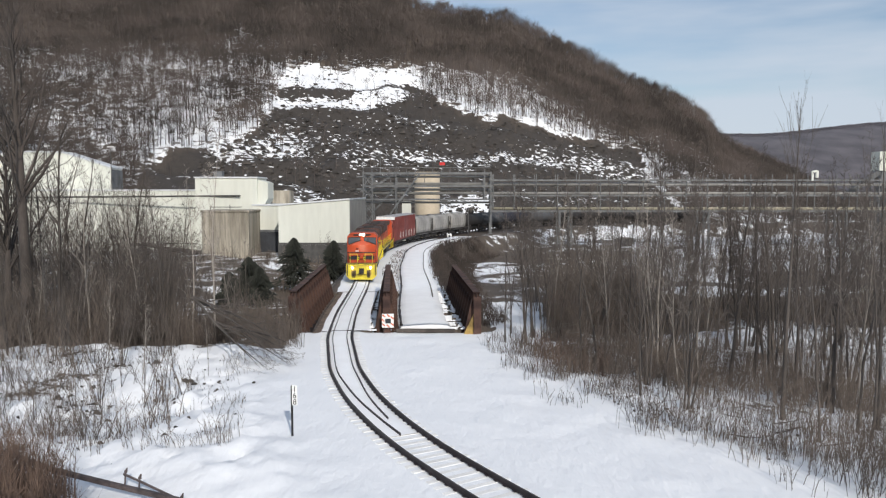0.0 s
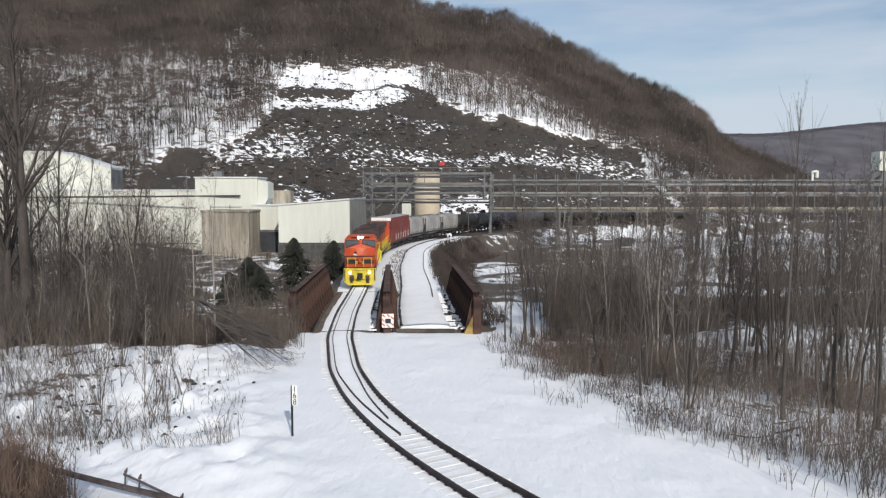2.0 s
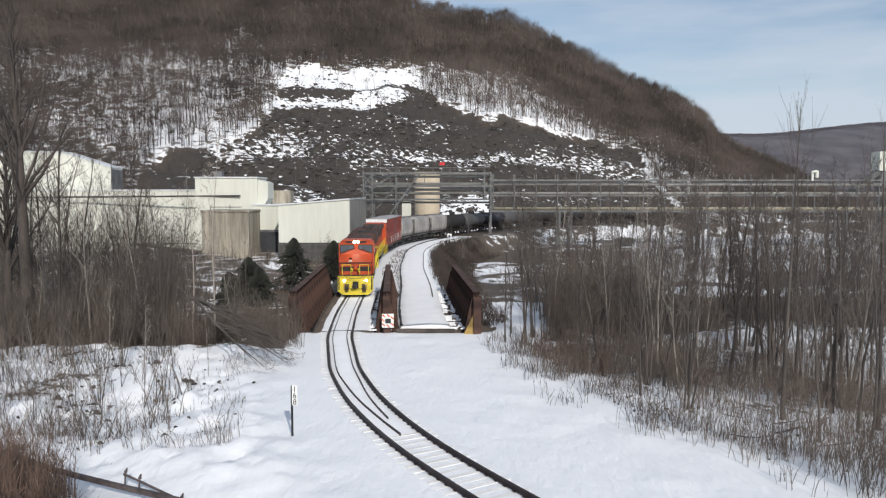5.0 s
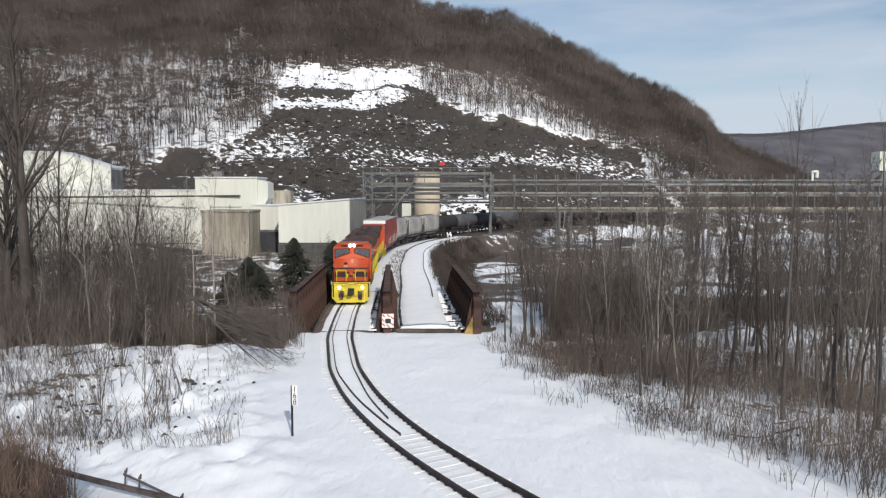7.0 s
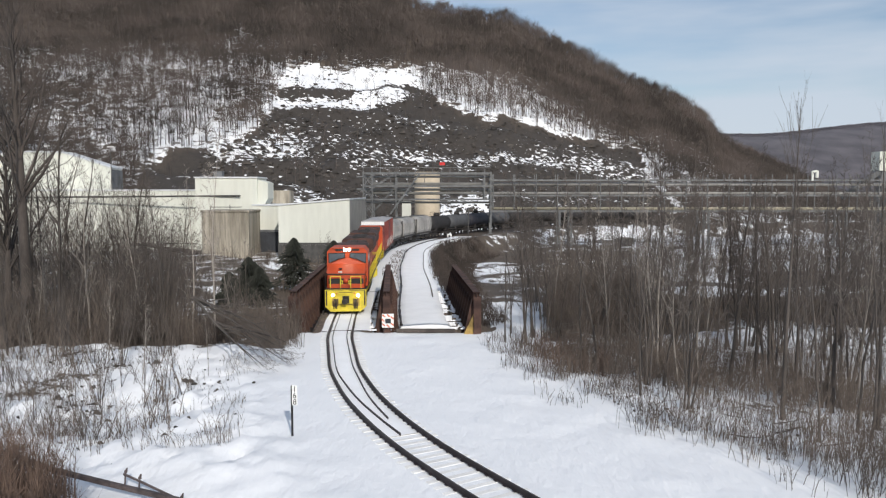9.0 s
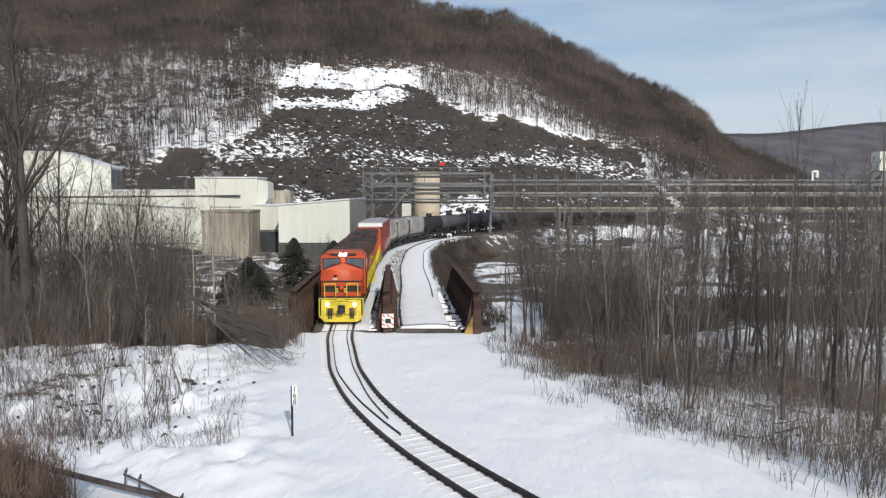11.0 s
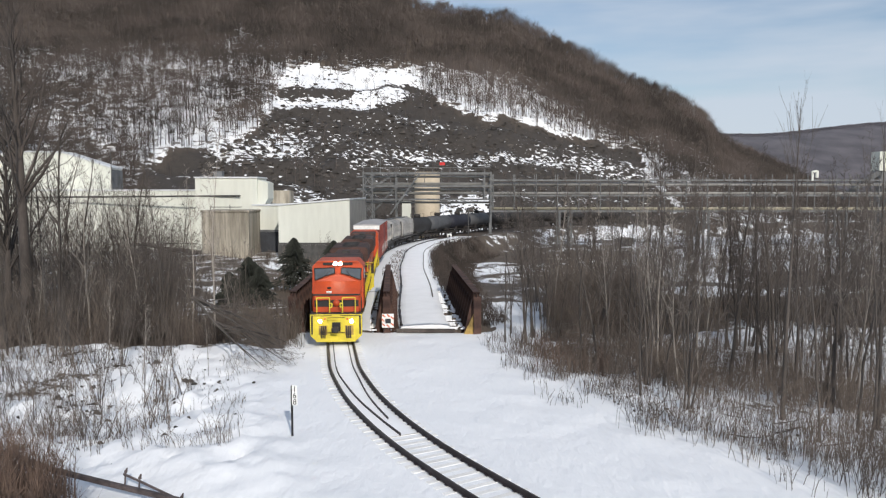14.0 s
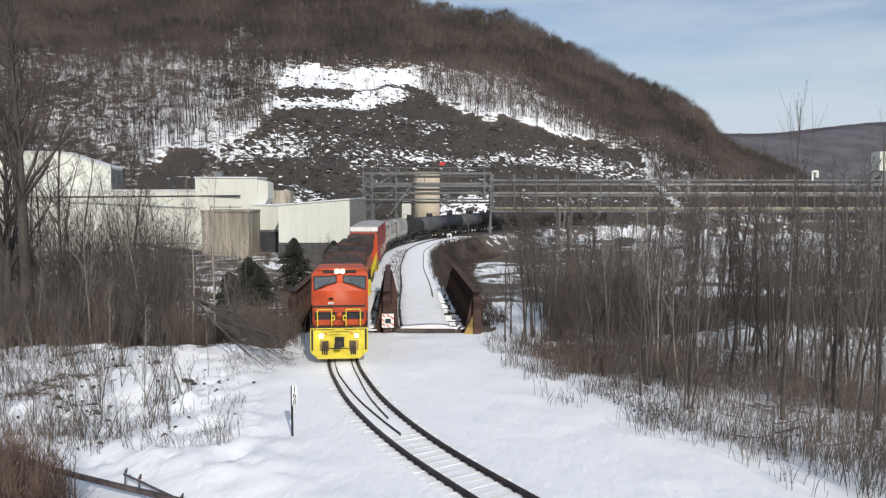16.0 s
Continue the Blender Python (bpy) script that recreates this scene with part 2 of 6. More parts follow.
def fbm(x, y, octaves=4):
    out, amp = 0, 0.5
    for k in range(octaves):
        out = out + amp * vnoise(x * 2 ** k + 17.3 * k, y * 2 ** k + 9.1 * k)
        amp *= 0.5
    return out / (1 - 0.5 ** octaves)


def step(a, b, v):
    t = np.clip((v - a) / (b - a), 0, 1)
    return t * t * (3 - 2 * t)


# ---- the line of the live track, from near the eye to the far curve ----
LINE = [(30, -14), (17, 0), (9.6, 10), (4.6, 16.8), (1.92, 20.87), (-0.42, 24.73), (-1.96, 27.84), (-3.56, 31.83), (-5.05, 37.11), (-6.58, 46.06),
        (-7.34, 55.54), (-7.96, 69.85), (-9.0, 85), (-9.25, 92), (-9.45, 101.0), (-9.66, 108.5), (-9.41, 116.5), (-8.36, 127.0), (-6.45, 136.5), (-3.09, 147.3), (1.19, 158.5), (5.08, 167.5), (10.01, 178.0), (16.01, 188.0), (27, 200), (42, 213), (64, 222), (110, 232), (200, 245), (330, 262)]


def smooth_line(points, gap=0.5, width=6):
    p = np.array(points, float)
    s = np.r_[0, np.cumsum(np.hypot(*np.diff(p, axis=0).T))]
    u = np.arange(0, s[-1], gap)
    q = np.c_[np.interp(u, s, p[:, 0]), np.interp(u, s, p[:, 1])]
    k = np.hanning(2 * width + 1)[1:-1]
    k /= k.sum()
    pad = len(k) // 2
    ext = np.r_[2 * q[0] - q[pad:0:-1], q, 2 * q[-1] - q[-2:-pad - 2:-1]]
    return np.c_[np.convolve(ext[:, 0], k, "valid"), np.convolve(ext[:, 1], k, "valid")]


TRACK = smooth_line(LINE)
ARC = np.r_[0, np.cumsum(np.hypot(*np.diff(TRACK, axis=0).T))]


def on_track(s):
    return np.interp(s, ARC, TRACK[:, 0]), np.interp(s, ARC, TRACK[:, 1])


def arc_at(y):
    return float(np.interp(y, TRACK[:, 1], ARC))


def offset_point(s, side):
    """A point beside the line: side metres to the right of one who looks away from the eye."""
    x, y = on_track(s)
    x2, y2 = on_track(s + 0.6)
    x1, y1 = on_track(s - 0.6)
    dx, dy = x2 - x1, y2 - y1
    n = math.hypot(dx, dy)
    return x + side * dy / n, y - side * dx / n, math.atan2(dy, dx)


def beside(x, y):
    """Signed distance from the live track (right positive) and the arc length there, for arrays."""
    x, y = np.ravel(x), np.ravel(y)
    side, arc = np.empty(len(x)), np.empty(len(x))
    tr, ar = TRACK[::3], ARC[::3]
    tx, ty = np.gradient(tr[:, 0]), np.gradient(tr[:, 1])
    n = np.hypot(tx, ty)
    for a in range(0, len(x), 20000):
        dx, dy = x[a:a + 20000, None] - tr[None, :, 0], y[a:a + 20000, None] - tr[None, :, 1]
        i = np.argmin(dx * dx + dy * dy, axis=1)
        r = np.arange(len(i))
        cross = dx[r, i] * ty[i] - dy[r, i] * tx[i]
        d = np.hypot(dx[r, i], dy[r, i])
        along = np.abs(dx[r, i] * tx[i] + dy[r, i] * ty[i]) / n[i]
        d = np.where(along < 2.5, np.abs(cross) / n[i], d)
        side[a:a + 20000], arc[a:a + 20000] = np.sign(cross) * d, ar[i]
    return side, arc


BRIDGE_NEAR, BRIDGE_FAR = 48.0, 67.0

# big hill's crest, fitted to the camera's view: bearing (x over y) and slope
CREST_U = [-1.5, -0.6, -0.07, -0.018, 0.08, 0.166, 0.243, 0.32, 0.356, 0.37, 0.40, 0.46, 0.505, 0.56, 1.5]
CREST_E = [0.27, 0.27, 0.258, 0.24, 0.228, 0.189, 0.149, 0.117, 0.092, 0.07, 0.05, 0.026, 0.004, -0.03, -0.03]


def hill_share(x, y):
    """How far up the hill a point lies: 0 at the foot, 1 at the crest; and the bearing."""
    u = x / np.maximum(y, 30)
    foot = np.interp(u, [-0.6, -0.3, -0.1, 0.1, 0.3, 0.5], [165, 175, 200, 225, 265, 320])
    return (y - foot) / (520 - foot), u


def quarry_at(x, y):
    """1 inside the old quarry's benches on the hill's flank."""
    p, u = hill_share(x, y)
    wob = (fbm(x * 0.03, y * 0.03, 3) - 0.5) * 0.2
    u = u + (fbm(x * 0.025 + 40, y * 0.025, 3) - 0.5) * 0.06
    top = np.interp(u, [-0.45, -0.36, -0.3, -0.26, -0.24, -0.228, -0.218, -0.2, -0.1, -0.04, 0.0, 0.05, 0.135, 0.205, 0.258, 0.34],
                    [0.1, 0.19, 0.25, 0.28, 0.31, 0.36, 0.45, 0.49, 0.56, 0.6, 0.45, 0.415, 0.43, 0.43, 0.42, 0.02])
    return step(0.0, 0.025, top + wob * 0.5 - p) * step(-0.02, 0.03, p) * step(-0.46, -0.38, u) * step(0.36, 0.3, u)


def open_wood(u, p, x=0.0, y=0.0):
    """1 where the hill's woods stand thin over snow: along the quarry's upper rim and on the flank beside it."""
    p = p + (fbm(x * 0.045 + 5, y * 0.03, 3) - 0.5) * 0.14
    u = u + (fbm(x * 0.03 + 25, y * 0.05, 3) - 0.5) * 0.07
    top = np.interp(u, [-0.05, 0.0, 0.07, 0.126, 0.2, 0.27, 0.31], [0.66, 0.63, 0.63, 0.59, 0.48, 0.38, 0.3])
    rim = step(-0.05, -0.03, u) * step(0.33, 0.3, u) * step(0.0, -0.03, p - top)
    flank = step(-0.5, -0.36, u) * step(-0.18, -0.21, u) * step(0.6, 0.5, p) * step(0.16, 0.24, p)
    glade = 0.7 * step(-0.3, -0.27, u) * step(-0.19, -0.22, u) * step(0.6, 0.62, p) * step(0.7, 0.67, p)
    return np.maximum(rim, np.maximum(0.6 * flank, glade))


def ground_z(x, y):
    shape = np.shape(x)
    x, y = np.ravel(np.asarray(x, float)), np.ravel(np.asarray(y, float))
    side, arc = beside(x, y)
    n1, n2 = fbm(x * 0.12, y * 0.12, 4) - 0.5, fbm(x * 0.7, y * 0.7, 3) - 0.5
    # low flats of the valley
    flats = -3.6 + n1 * 1.6 + 1.6 * step(-18, -30, x) * step(80, 110, y) + 0.15 * n2
    # the river's bed below the bridge
    flats = flats - 2.0 * step(6, 0, x) * step(7, 0, np.abs(y - 57.5 - 0.12 * (x + 4)) - 5)
    # snowy shelf before the bridge
    edge_r = np.interp(y, [-40, 10, 23.2, 27.8, 32.8, 46], [26, 18, 11.3, 7.6, 4.6, 2.6])
    fall_r = 0.75 * step(0, 26, x - edge_r) + 0.25 * step(0, 6, x - edge_r) * step(34, 46, y)
    far_l = np.interp(x, [-60, -26, -15, -9.5], [43, 43, 43, 48])
    shelf = -0.3 + 0.086 * step(1.7, 1.2, np.abs(side)) + n2 * 0.16 * step(1.6, 4, np.abs(side)) - fall_r * 3.2
    bank = step(-2.6, -7.0, side) * step(60, 30, y) * step(21, 25, y + 0.2 * x + 2)
    shelf = shelf + bank * (0.2 + n1 * 0.7 + n2 * 0.5 + (fbm(x * 2.3 + y * 0.8, y * 1.9, 3) - 0.5) * 0.5 + (fbm((x + 2 * y) * 0.3 + 3, (2 * x - y) * 1.0, 3) - 0.5) * 0.5) - 0.75 * np.exp(-((x + 13.5) / 3.0) ** 2 - ((y - 33) / 6) ** 2)
    shelf = shelf + 7.3 * np.exp(-(x / 9) ** 2 - ((y + 1) / 8.5) ** 2) * step(1.5, 6, np.abs(side))
    shelf = shelf + 2.4 * np.exp(-((x + 13.5) / 4) ** 2 - ((y - 16) / 4) ** 2)
    lim = np.where(x < -9.5, far_l, np.where(x < 3.2, 48.3, 48.3 + 0.35 * (x - 3.2)))
    soft = np.where((x > -9.5) & (x < 3), 0.7, 5.0)
    over = step(0, 1, (y - lim) / soft)
    z = shelf * (1 - over) + flats * over
    # embankment that carries both tracks beyond the bridge
    out = np.maximum(-2.4 - side, side - 8.3)
    emb = -0.32 - np.maximum(out, 0) / 1.05 + n2 * 0.1
    z = np.where((y > BRIDGE_FAR - 0.3) & (arc > arc_at(60)), np.maximum(z, np.maximum(emb, -6)), z)
    # the hill, its benches, and the ridge beyond the valley
    p, u = hill_share(x, y)
    e = np.interp(u, CREST_U, CREST_E)
    rise = np.maximum(8.9 + e * 520 + 3.6, 0) * np.where(p < 1, np.clip(p, 0, 1) ** 1.12, np.maximum(1 - (p - 1) * 0.25, 0.3))
    q = quarry_at(x, y)
    lev = np.clip(p, 0, 1) * 9 + (fbm(x * 0.02, y * 0.02, 3) - 0.5) * 1.2
    bench = np.floor(lev) + step(0.35, 0.95, lev - np.floor(lev)) - lev
    rise = rise + q * bench * 5.5 + (n1 * 5 + n2 * 1.2) * step(0, 0.2, p)
    z = z + rise * step(0, 0.05, p) * step(-40, 0, y)
    ridge = step(850, 1500, y) * (1 - step(1700, 2600, y) * 0.3) * (124 + 45 * (fbm(x * 0.0016, y * 0.001, 3) - 0.35) + 26 * step(0.42, 0.6, u))
    z = z + np.maximum(ridge - np.maximum(rise, 0) * step(0, 0.05, p), 0) * step(600, 900, y)
    return z.reshape(shape)


def snow_cover(x, y):
    side, arc = beside(x, y)
    n1 = fbm(x * 0.25 + 3, y * 0.25, 4)
    edge_r = np.interp(y, [-40, 10, 23.2, 27.8, 32.8, 46], [26, 18, 11.3, 7.6, 4.6, 2.6])
    s = np.full(len(x), 0.25)
    near = y < np.where(x < -9.5, 43, 48.5)
    s = np.where(near, 1.5, s)
    s = np.where(near & (x > edge_r), 1.2 - 0.5 * step(2, 12, x - edge_r), s)
    s = np.where(near & (side < -7), 0.95 - 0.22 * step(-10, -13, side), s)
    s = np.where(near & (side < -11) & (y > 33), 0.66, s)
    s = np.where(near & (side < -13) & (y < 30), 0.72, s)
    # flats: bands of snow between brush and bare banks
    band = fbm(x * 0.012, y * 0.05 + 5, 3)
    flat = (~near) & (y < 330)
    s = np.where(flat, 0.1 + 1.3 * step(0.48, 0.62, band) * step(-5, 8, x), s)
    s = np.where(flat & (x > 24) & (y > 116), 0.68 + 0.8 * (band - 0.5), s)
    s = np.where((x > 20) & (x < 0.42 * y) & (y > 135 + 14 * (n1 - 0.5)) & (y < 212), np.where(x > 0.26 * y, 0.68, 0.38) + 1.2 * (n1 - 0.5), s)
    s = np.where(flat & (x < -12), 0.25 + 0.3 * n1, s)
    s = np.where(flat & (x > 2) & (x < 18) & (y < 85), np.where(x > 0.135 * y, 0.5, 1.2), s)
    s = np.where(flat & (x > 2) & (x < 34) & (y > 85) & (y < 128) & (side > 12.5), 0.46 + 0.6 * (band - 0.5), s)
    s = np.where(flat & (x > -4) & (x < 16) & (y > 186), 0.6, s)
    s = np.where(flat & (x > 12) & (((y > 88) & (y < 97))), 0.85, s)
    s = np.where(flat & (x > 0.3 * y) & (y > 55.5) & (y < 66), 1.15, s)
    s = np.where((y > 66) & (side > -2.0) & (side < 7.9), np.where(arc < arc_at(150), 1.4, 0.3), s)
    s = np.where((y > 66) & (side >= 7.9) & (side < 12.5), np.where(arc < arc_at(157), 0.0, np.where((x > 42) & (x < 66), 0.95, 0.4) + 0.4 * (n1 - 0.5)), s)
    s = np.where((x > 34) & (x < 46) & (y > 103) & (y < 120), 0.85, s)
    s = np.where((y > 145) & (y < 200) & (side > -14) & (side < 5) & (arc > arc_at(148)), 0.12, s)
    # hill
    p, u = hill_share(x, y)
    q = quarry_at(x, y)
    wood = 0.48 + 0.5 * (fbm(x * 0.02, y * 0.02, 3) - 0.5) - 0.4 * step(0.5, 0.75, p)
    thin = open_wood(u, p, x, y)
    s = np.where(p > 0.0, np.maximum(wood, wood * (1 - thin) + (0.66 + 0.8 * (fbm(x * 0.05 + 11, y * 0.04, 4) - 0.5)) * thin), s)
    lev = p * 9 + (fbm(x * 0.02, y * 0.02, 3) - 0.5) * 1.2
    fl = lev - np.floor(lev)
    pit = 0.05 + 0.24 * step(0.22, 0.06, np.abs(fl - 0.2)) + 0.35 * (fbm(x * 0.06, y * 0.09, 4) - 0.5)
    # two snowy shelves under the upper rim, with a dark ledge between them
    ledge = np.interp(u, [-0.24, -0.125, -0.033], [0.412, 0.42, 0.505]) + 0.012 * (fbm(x * 0.08, y * 0.02, 2) - 0.5)
    pit = pit - 0.06 * step(0.02, 0.008, np.abs(p - ledge)) * step(-0.02, -0.05, u)
    pit = pit + 1.0 * step(0.006, 0.022, p - ledge) * step(0.03, 0.0, u) * step(-0.25, -0.225, u)
    pit = pit + 0.75 * step(-0.07, -0.055, p - ledge) * step(-0.008, -0.02, p - ledge) * step(-0.035, -0.06, u) * step(-0.25, -0.225, u)
    pit = pit + 0.55 * np.exp(-((u + 0.292) / 0.03) ** 2 - ((p - 0.215) / 0.028) ** 2) + 0.5 * np.exp(-((u + 0.215) / 0.03) ** 2 - ((p - 0.215) / 0.05) ** 2)
    row = np.interp(u, [-0.14, 0.0, 0.05, 0.127, 0.2, 0.28], [0.18, 0.225, 0.225, 0.262, 0.3, 0.3])
    pit = pit + 0.32 * step(0.045, 0.015, np.abs(p - row)) * step(-0.15, -0.12, u) - 0.16 * step(0.06, 0.09, p - row) * step(-0.02, 0.03, u)
    pit = pit - 0.2 * np.exp(-((u + 0.36) / 0.05) ** 2 - ((p - 0.16) / 0.06) ** 2)
    pit = pit + 0.75 * step(0.12, 0.1, p) * step(-0.012, 0.0, u) * step(0.075, 0.06, u) + 0.35 * step(0.13, 0.11, p) * step(-0.24, -0.2, u) * step(-0.13, -0.17, u)
    s = np.where(q > 0.5, pit, s)
    s = np.where(y > 800, 0.05, s)
    return s, np.clip(q * 1.0, 0, 1)


def build_ground():
    rows = np.r_[-120, -80, np.arange(-50, 14, 3.0), np.arange(14, 46, 0.3), np.arange(46, 62, 0.4)]
    far = [62.0]
    while far[-1] < 210:
        far.append(far[-1] * 1.011)
    while far[-1] < 560:
        far.append(far[-1] + 2.7)
    while far[-1] < 3200:
        far.append(far[-1] * 1.05)
    rows = np.r_[rows, far]
    t = np.linspace(-1, 1, 500)
    u = 1.0 * t + 0.55 * t ** 5
    Y = np.repeat(rows[:, None], len(u), 1)
    X = u[None, :] * (np.maximum(Y, -30) + 55)
    x, y = X.ravel(), Y.ravel()
    z = ground_z(x, y)
    s, r = snow_cover(x, y)
    nr, nc = X.shape
    i = np.arange(nr * nc).reshape(nr, nc)
    faces = np.stack([i[:-1, :-1], i[:-1, 1:], i[1:, 1:], i[1:, :-1]], -1).reshape(-1, 4)
    me = bpy.data.meshes.new("ground")
    me.from_pydata(np.c_[x, y, z].tolist(), [], faces.tolist())
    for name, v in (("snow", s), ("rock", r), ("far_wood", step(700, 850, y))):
        me.attributes.new(name, "FLOAT", "POINT").data.foreach_set("value", np.asarray(v, np.float32))
    me.polygons.foreach_set("use_smooth", np.ones(len(faces), bool))
    me.materials.append(M_GROUND)
    tagged(new("ground", me), "snow-covered ground with leaf litter rising to wooded hill", "ground", kind="structure")


build_ground()


# ---- tracks ----
def rail_mesh(offset, s0, s1, name, parent, mat, wide=0.075, high=0.17, top=0.0, gap=0.8, join=None):
    """One rail as a ribbon with head, web and foot, bent along the line."""
    sec = [(-wide, -high), (-wide, -high + 0.03), (-0.02, -high + 0.05), (-0.02, -0.045), (-wide * 0.5, -0.04), (-wide * 0.5, 0), (wide * 0.5, 0), (wide * 0.5, -0.04),
           (0.02, -0.045), (0.02, -high + 0.05), (wide, -high + 0.03), (wide, -high)]
    vs, fs = [], []
    ss = np.arange(s0, s1, gap)
    k = len(sec)
    for s in ss:
        for a, b in sec:
            x, y, _ = offset_point(s, offset * (1 if join is None else float(np.interp(s, join, (0.12, 1)))) + a)
            vs.append((x, y, top + b))
    for i in range(len(ss) - 1):
        for j in range(k):
            fs.append((i * k + j, i * k + (j + 1) % k, (i + 1) * k + (j + 1) % k, (i + 1) * k + j))
    fs.append(tuple(range(k)))
    fs.append(tuple((len(ss) - 1) * k + j for j in reversed(range(k))))
    me = bpy.data.meshes.new(name)
    me.from_pydata(vs, [], fs)
    me.materials.append(mat)
    ob = new(name, me)
    ob.parent = parent
    return ob


S_NEAR, S_FAR = arc_at(BRIDGE_NEAR), arc_at(BRIDGE_FAR)


def build_tracks():
    live = thing("railway_track", "single railway track with dark rusty rails in snow", "railway track", kind="structure")
    for o in (-0.755, 0.755):
        rail_mesh(o, 2, arc_at(215), "rail", live, M_RAIL, wide=0.062)
    for o in (-0.44, 0.44):
        rail_mesh(o, arc_at(27.0 if o < 0 else 28.8), arc_at(100), "guard_rail", live, M_RAIL, wide=0.028, top=-0.07, join=(arc_at(26.5), arc_at(36)))
    bm = bmesh.new()
    add_box(bm, (2.5, 0.3, 0.16), (0, 0, 0), 0.05)
    first = None
    s = 4.0
    rnd = random.Random(3)
    while s < S_NEAR - 0.2:
        x, y, a = offset_point(s, rnd.uniform(-0.04, 0.04))
        m = Matrix.Translation((x, y, -0.284 + rnd.uniform(-0.01, 0.01))) @ Matrix.Rotation(a - math.pi / 2 + rnd.uniform(-0.02, 0.02), 4, "Z")
        if first is None:
            first = part("tie", bm, M_TIESNOW, live, "railway tie crusted with snow", m=m)
        else:
            twin(first, m, live)
        s += 0.5
    # spiked plates under the rails, added for a dark toothed edge along them
    plate = None
    s = 4.0
    while s < S_NEAR - 0.2:
        for o in (-0.755, 0.755):
            x, y, a = offset_point(s, o)
            m = Matrix.Translation((x, y, -0.17)) @ Matrix.Rotation(a - math.pi / 2, 4, "Z")
            if plate is None:
                bm = bmesh.new()
                add_box(bm, (0.21, 0.13, 0.04), (0, 0, 0), 0.01)
                plate = part("tie_plate", bm, M_RAIL, live, "rusty spiked tie plate", m=m)
            else:
                twin(plate, m, live)
        s += 0.5
    # packed snow between the rails
    strip("track_snow", live, [(-0.68, -0.17), (-0.5, -0.135), (0.0, -0.14), (0.5, -0.135), (0.68, -0.17)], S_NEAR, arc_at(150), M_SNOW, rough=0.02)
    strip("track_snow", live, [(-0.68, -0.22), (-0.5, -0.165), (0.0, -0.155), (0.5, -0.165), (0.68, -0.22)], arc_at(27), S_NEAR, M_SNOW, rough=0.02)

    dead = thing("snowed_in_track", "disused track buried under smooth snow with one dark rail showing", "railway track", kind="structure")
    strip("snow_cover", dead, [(3.75, -0.2), (3.9, 0.02), (4.6, 0.05), (5.8, 0.1), (6.6, 0.05), (7.2, 0.02), (7.35, -0.2)], S_NEAR + 0.3, arc_at(153), M_SNOW, rough=0.1, closed=True)
    rail_mesh(4.0, S_NEAR + 0.5, arc_at(150), "rail", dead, M_RAIL, wide=0.1, top=0.15)
    rail_mesh(6.75, arc_at(62), arc_at(150), "guard_timber", dead, M_TIE, wide=0.09, top=0.09)


def strip(name, parent, section, s0, s1, mat, rough=0.0, gap=0.7, closed=False):
    ss = np.arange(s0, s1, gap)
    k = len(section)
    vs, fs = [], []
    for s in ss:
        for j, (a, b) in enumerate(section):
            x, y, _ = offset_point(s, a + (rough * 3 * (float(vnoise(s * 0.8 + j * 31, a)) - 0.5)))
            vs.append((x, y, b + rough * (float(vnoise(s * 1.1, a * 3 + 7)) - 0.5)))
    for i in range(len(ss) - 1):
        for j in range(k - 1):
            fs.append((i * k + j, i * k + j + 1, (i + 1) * k + j + 1, (i + 1) * k + j))
    if closed:
        fs.append(tuple(range(k)))
    me = bpy.data.meshes.new(name)
    me.from_pydata(vs, [], fs)
    me.materials.append(mat)
    for p in me.polygons:
        p.use_smooth = len(p.vertices) == 4
    ob = new(name, me)
    ob.parent = parent
    return ob


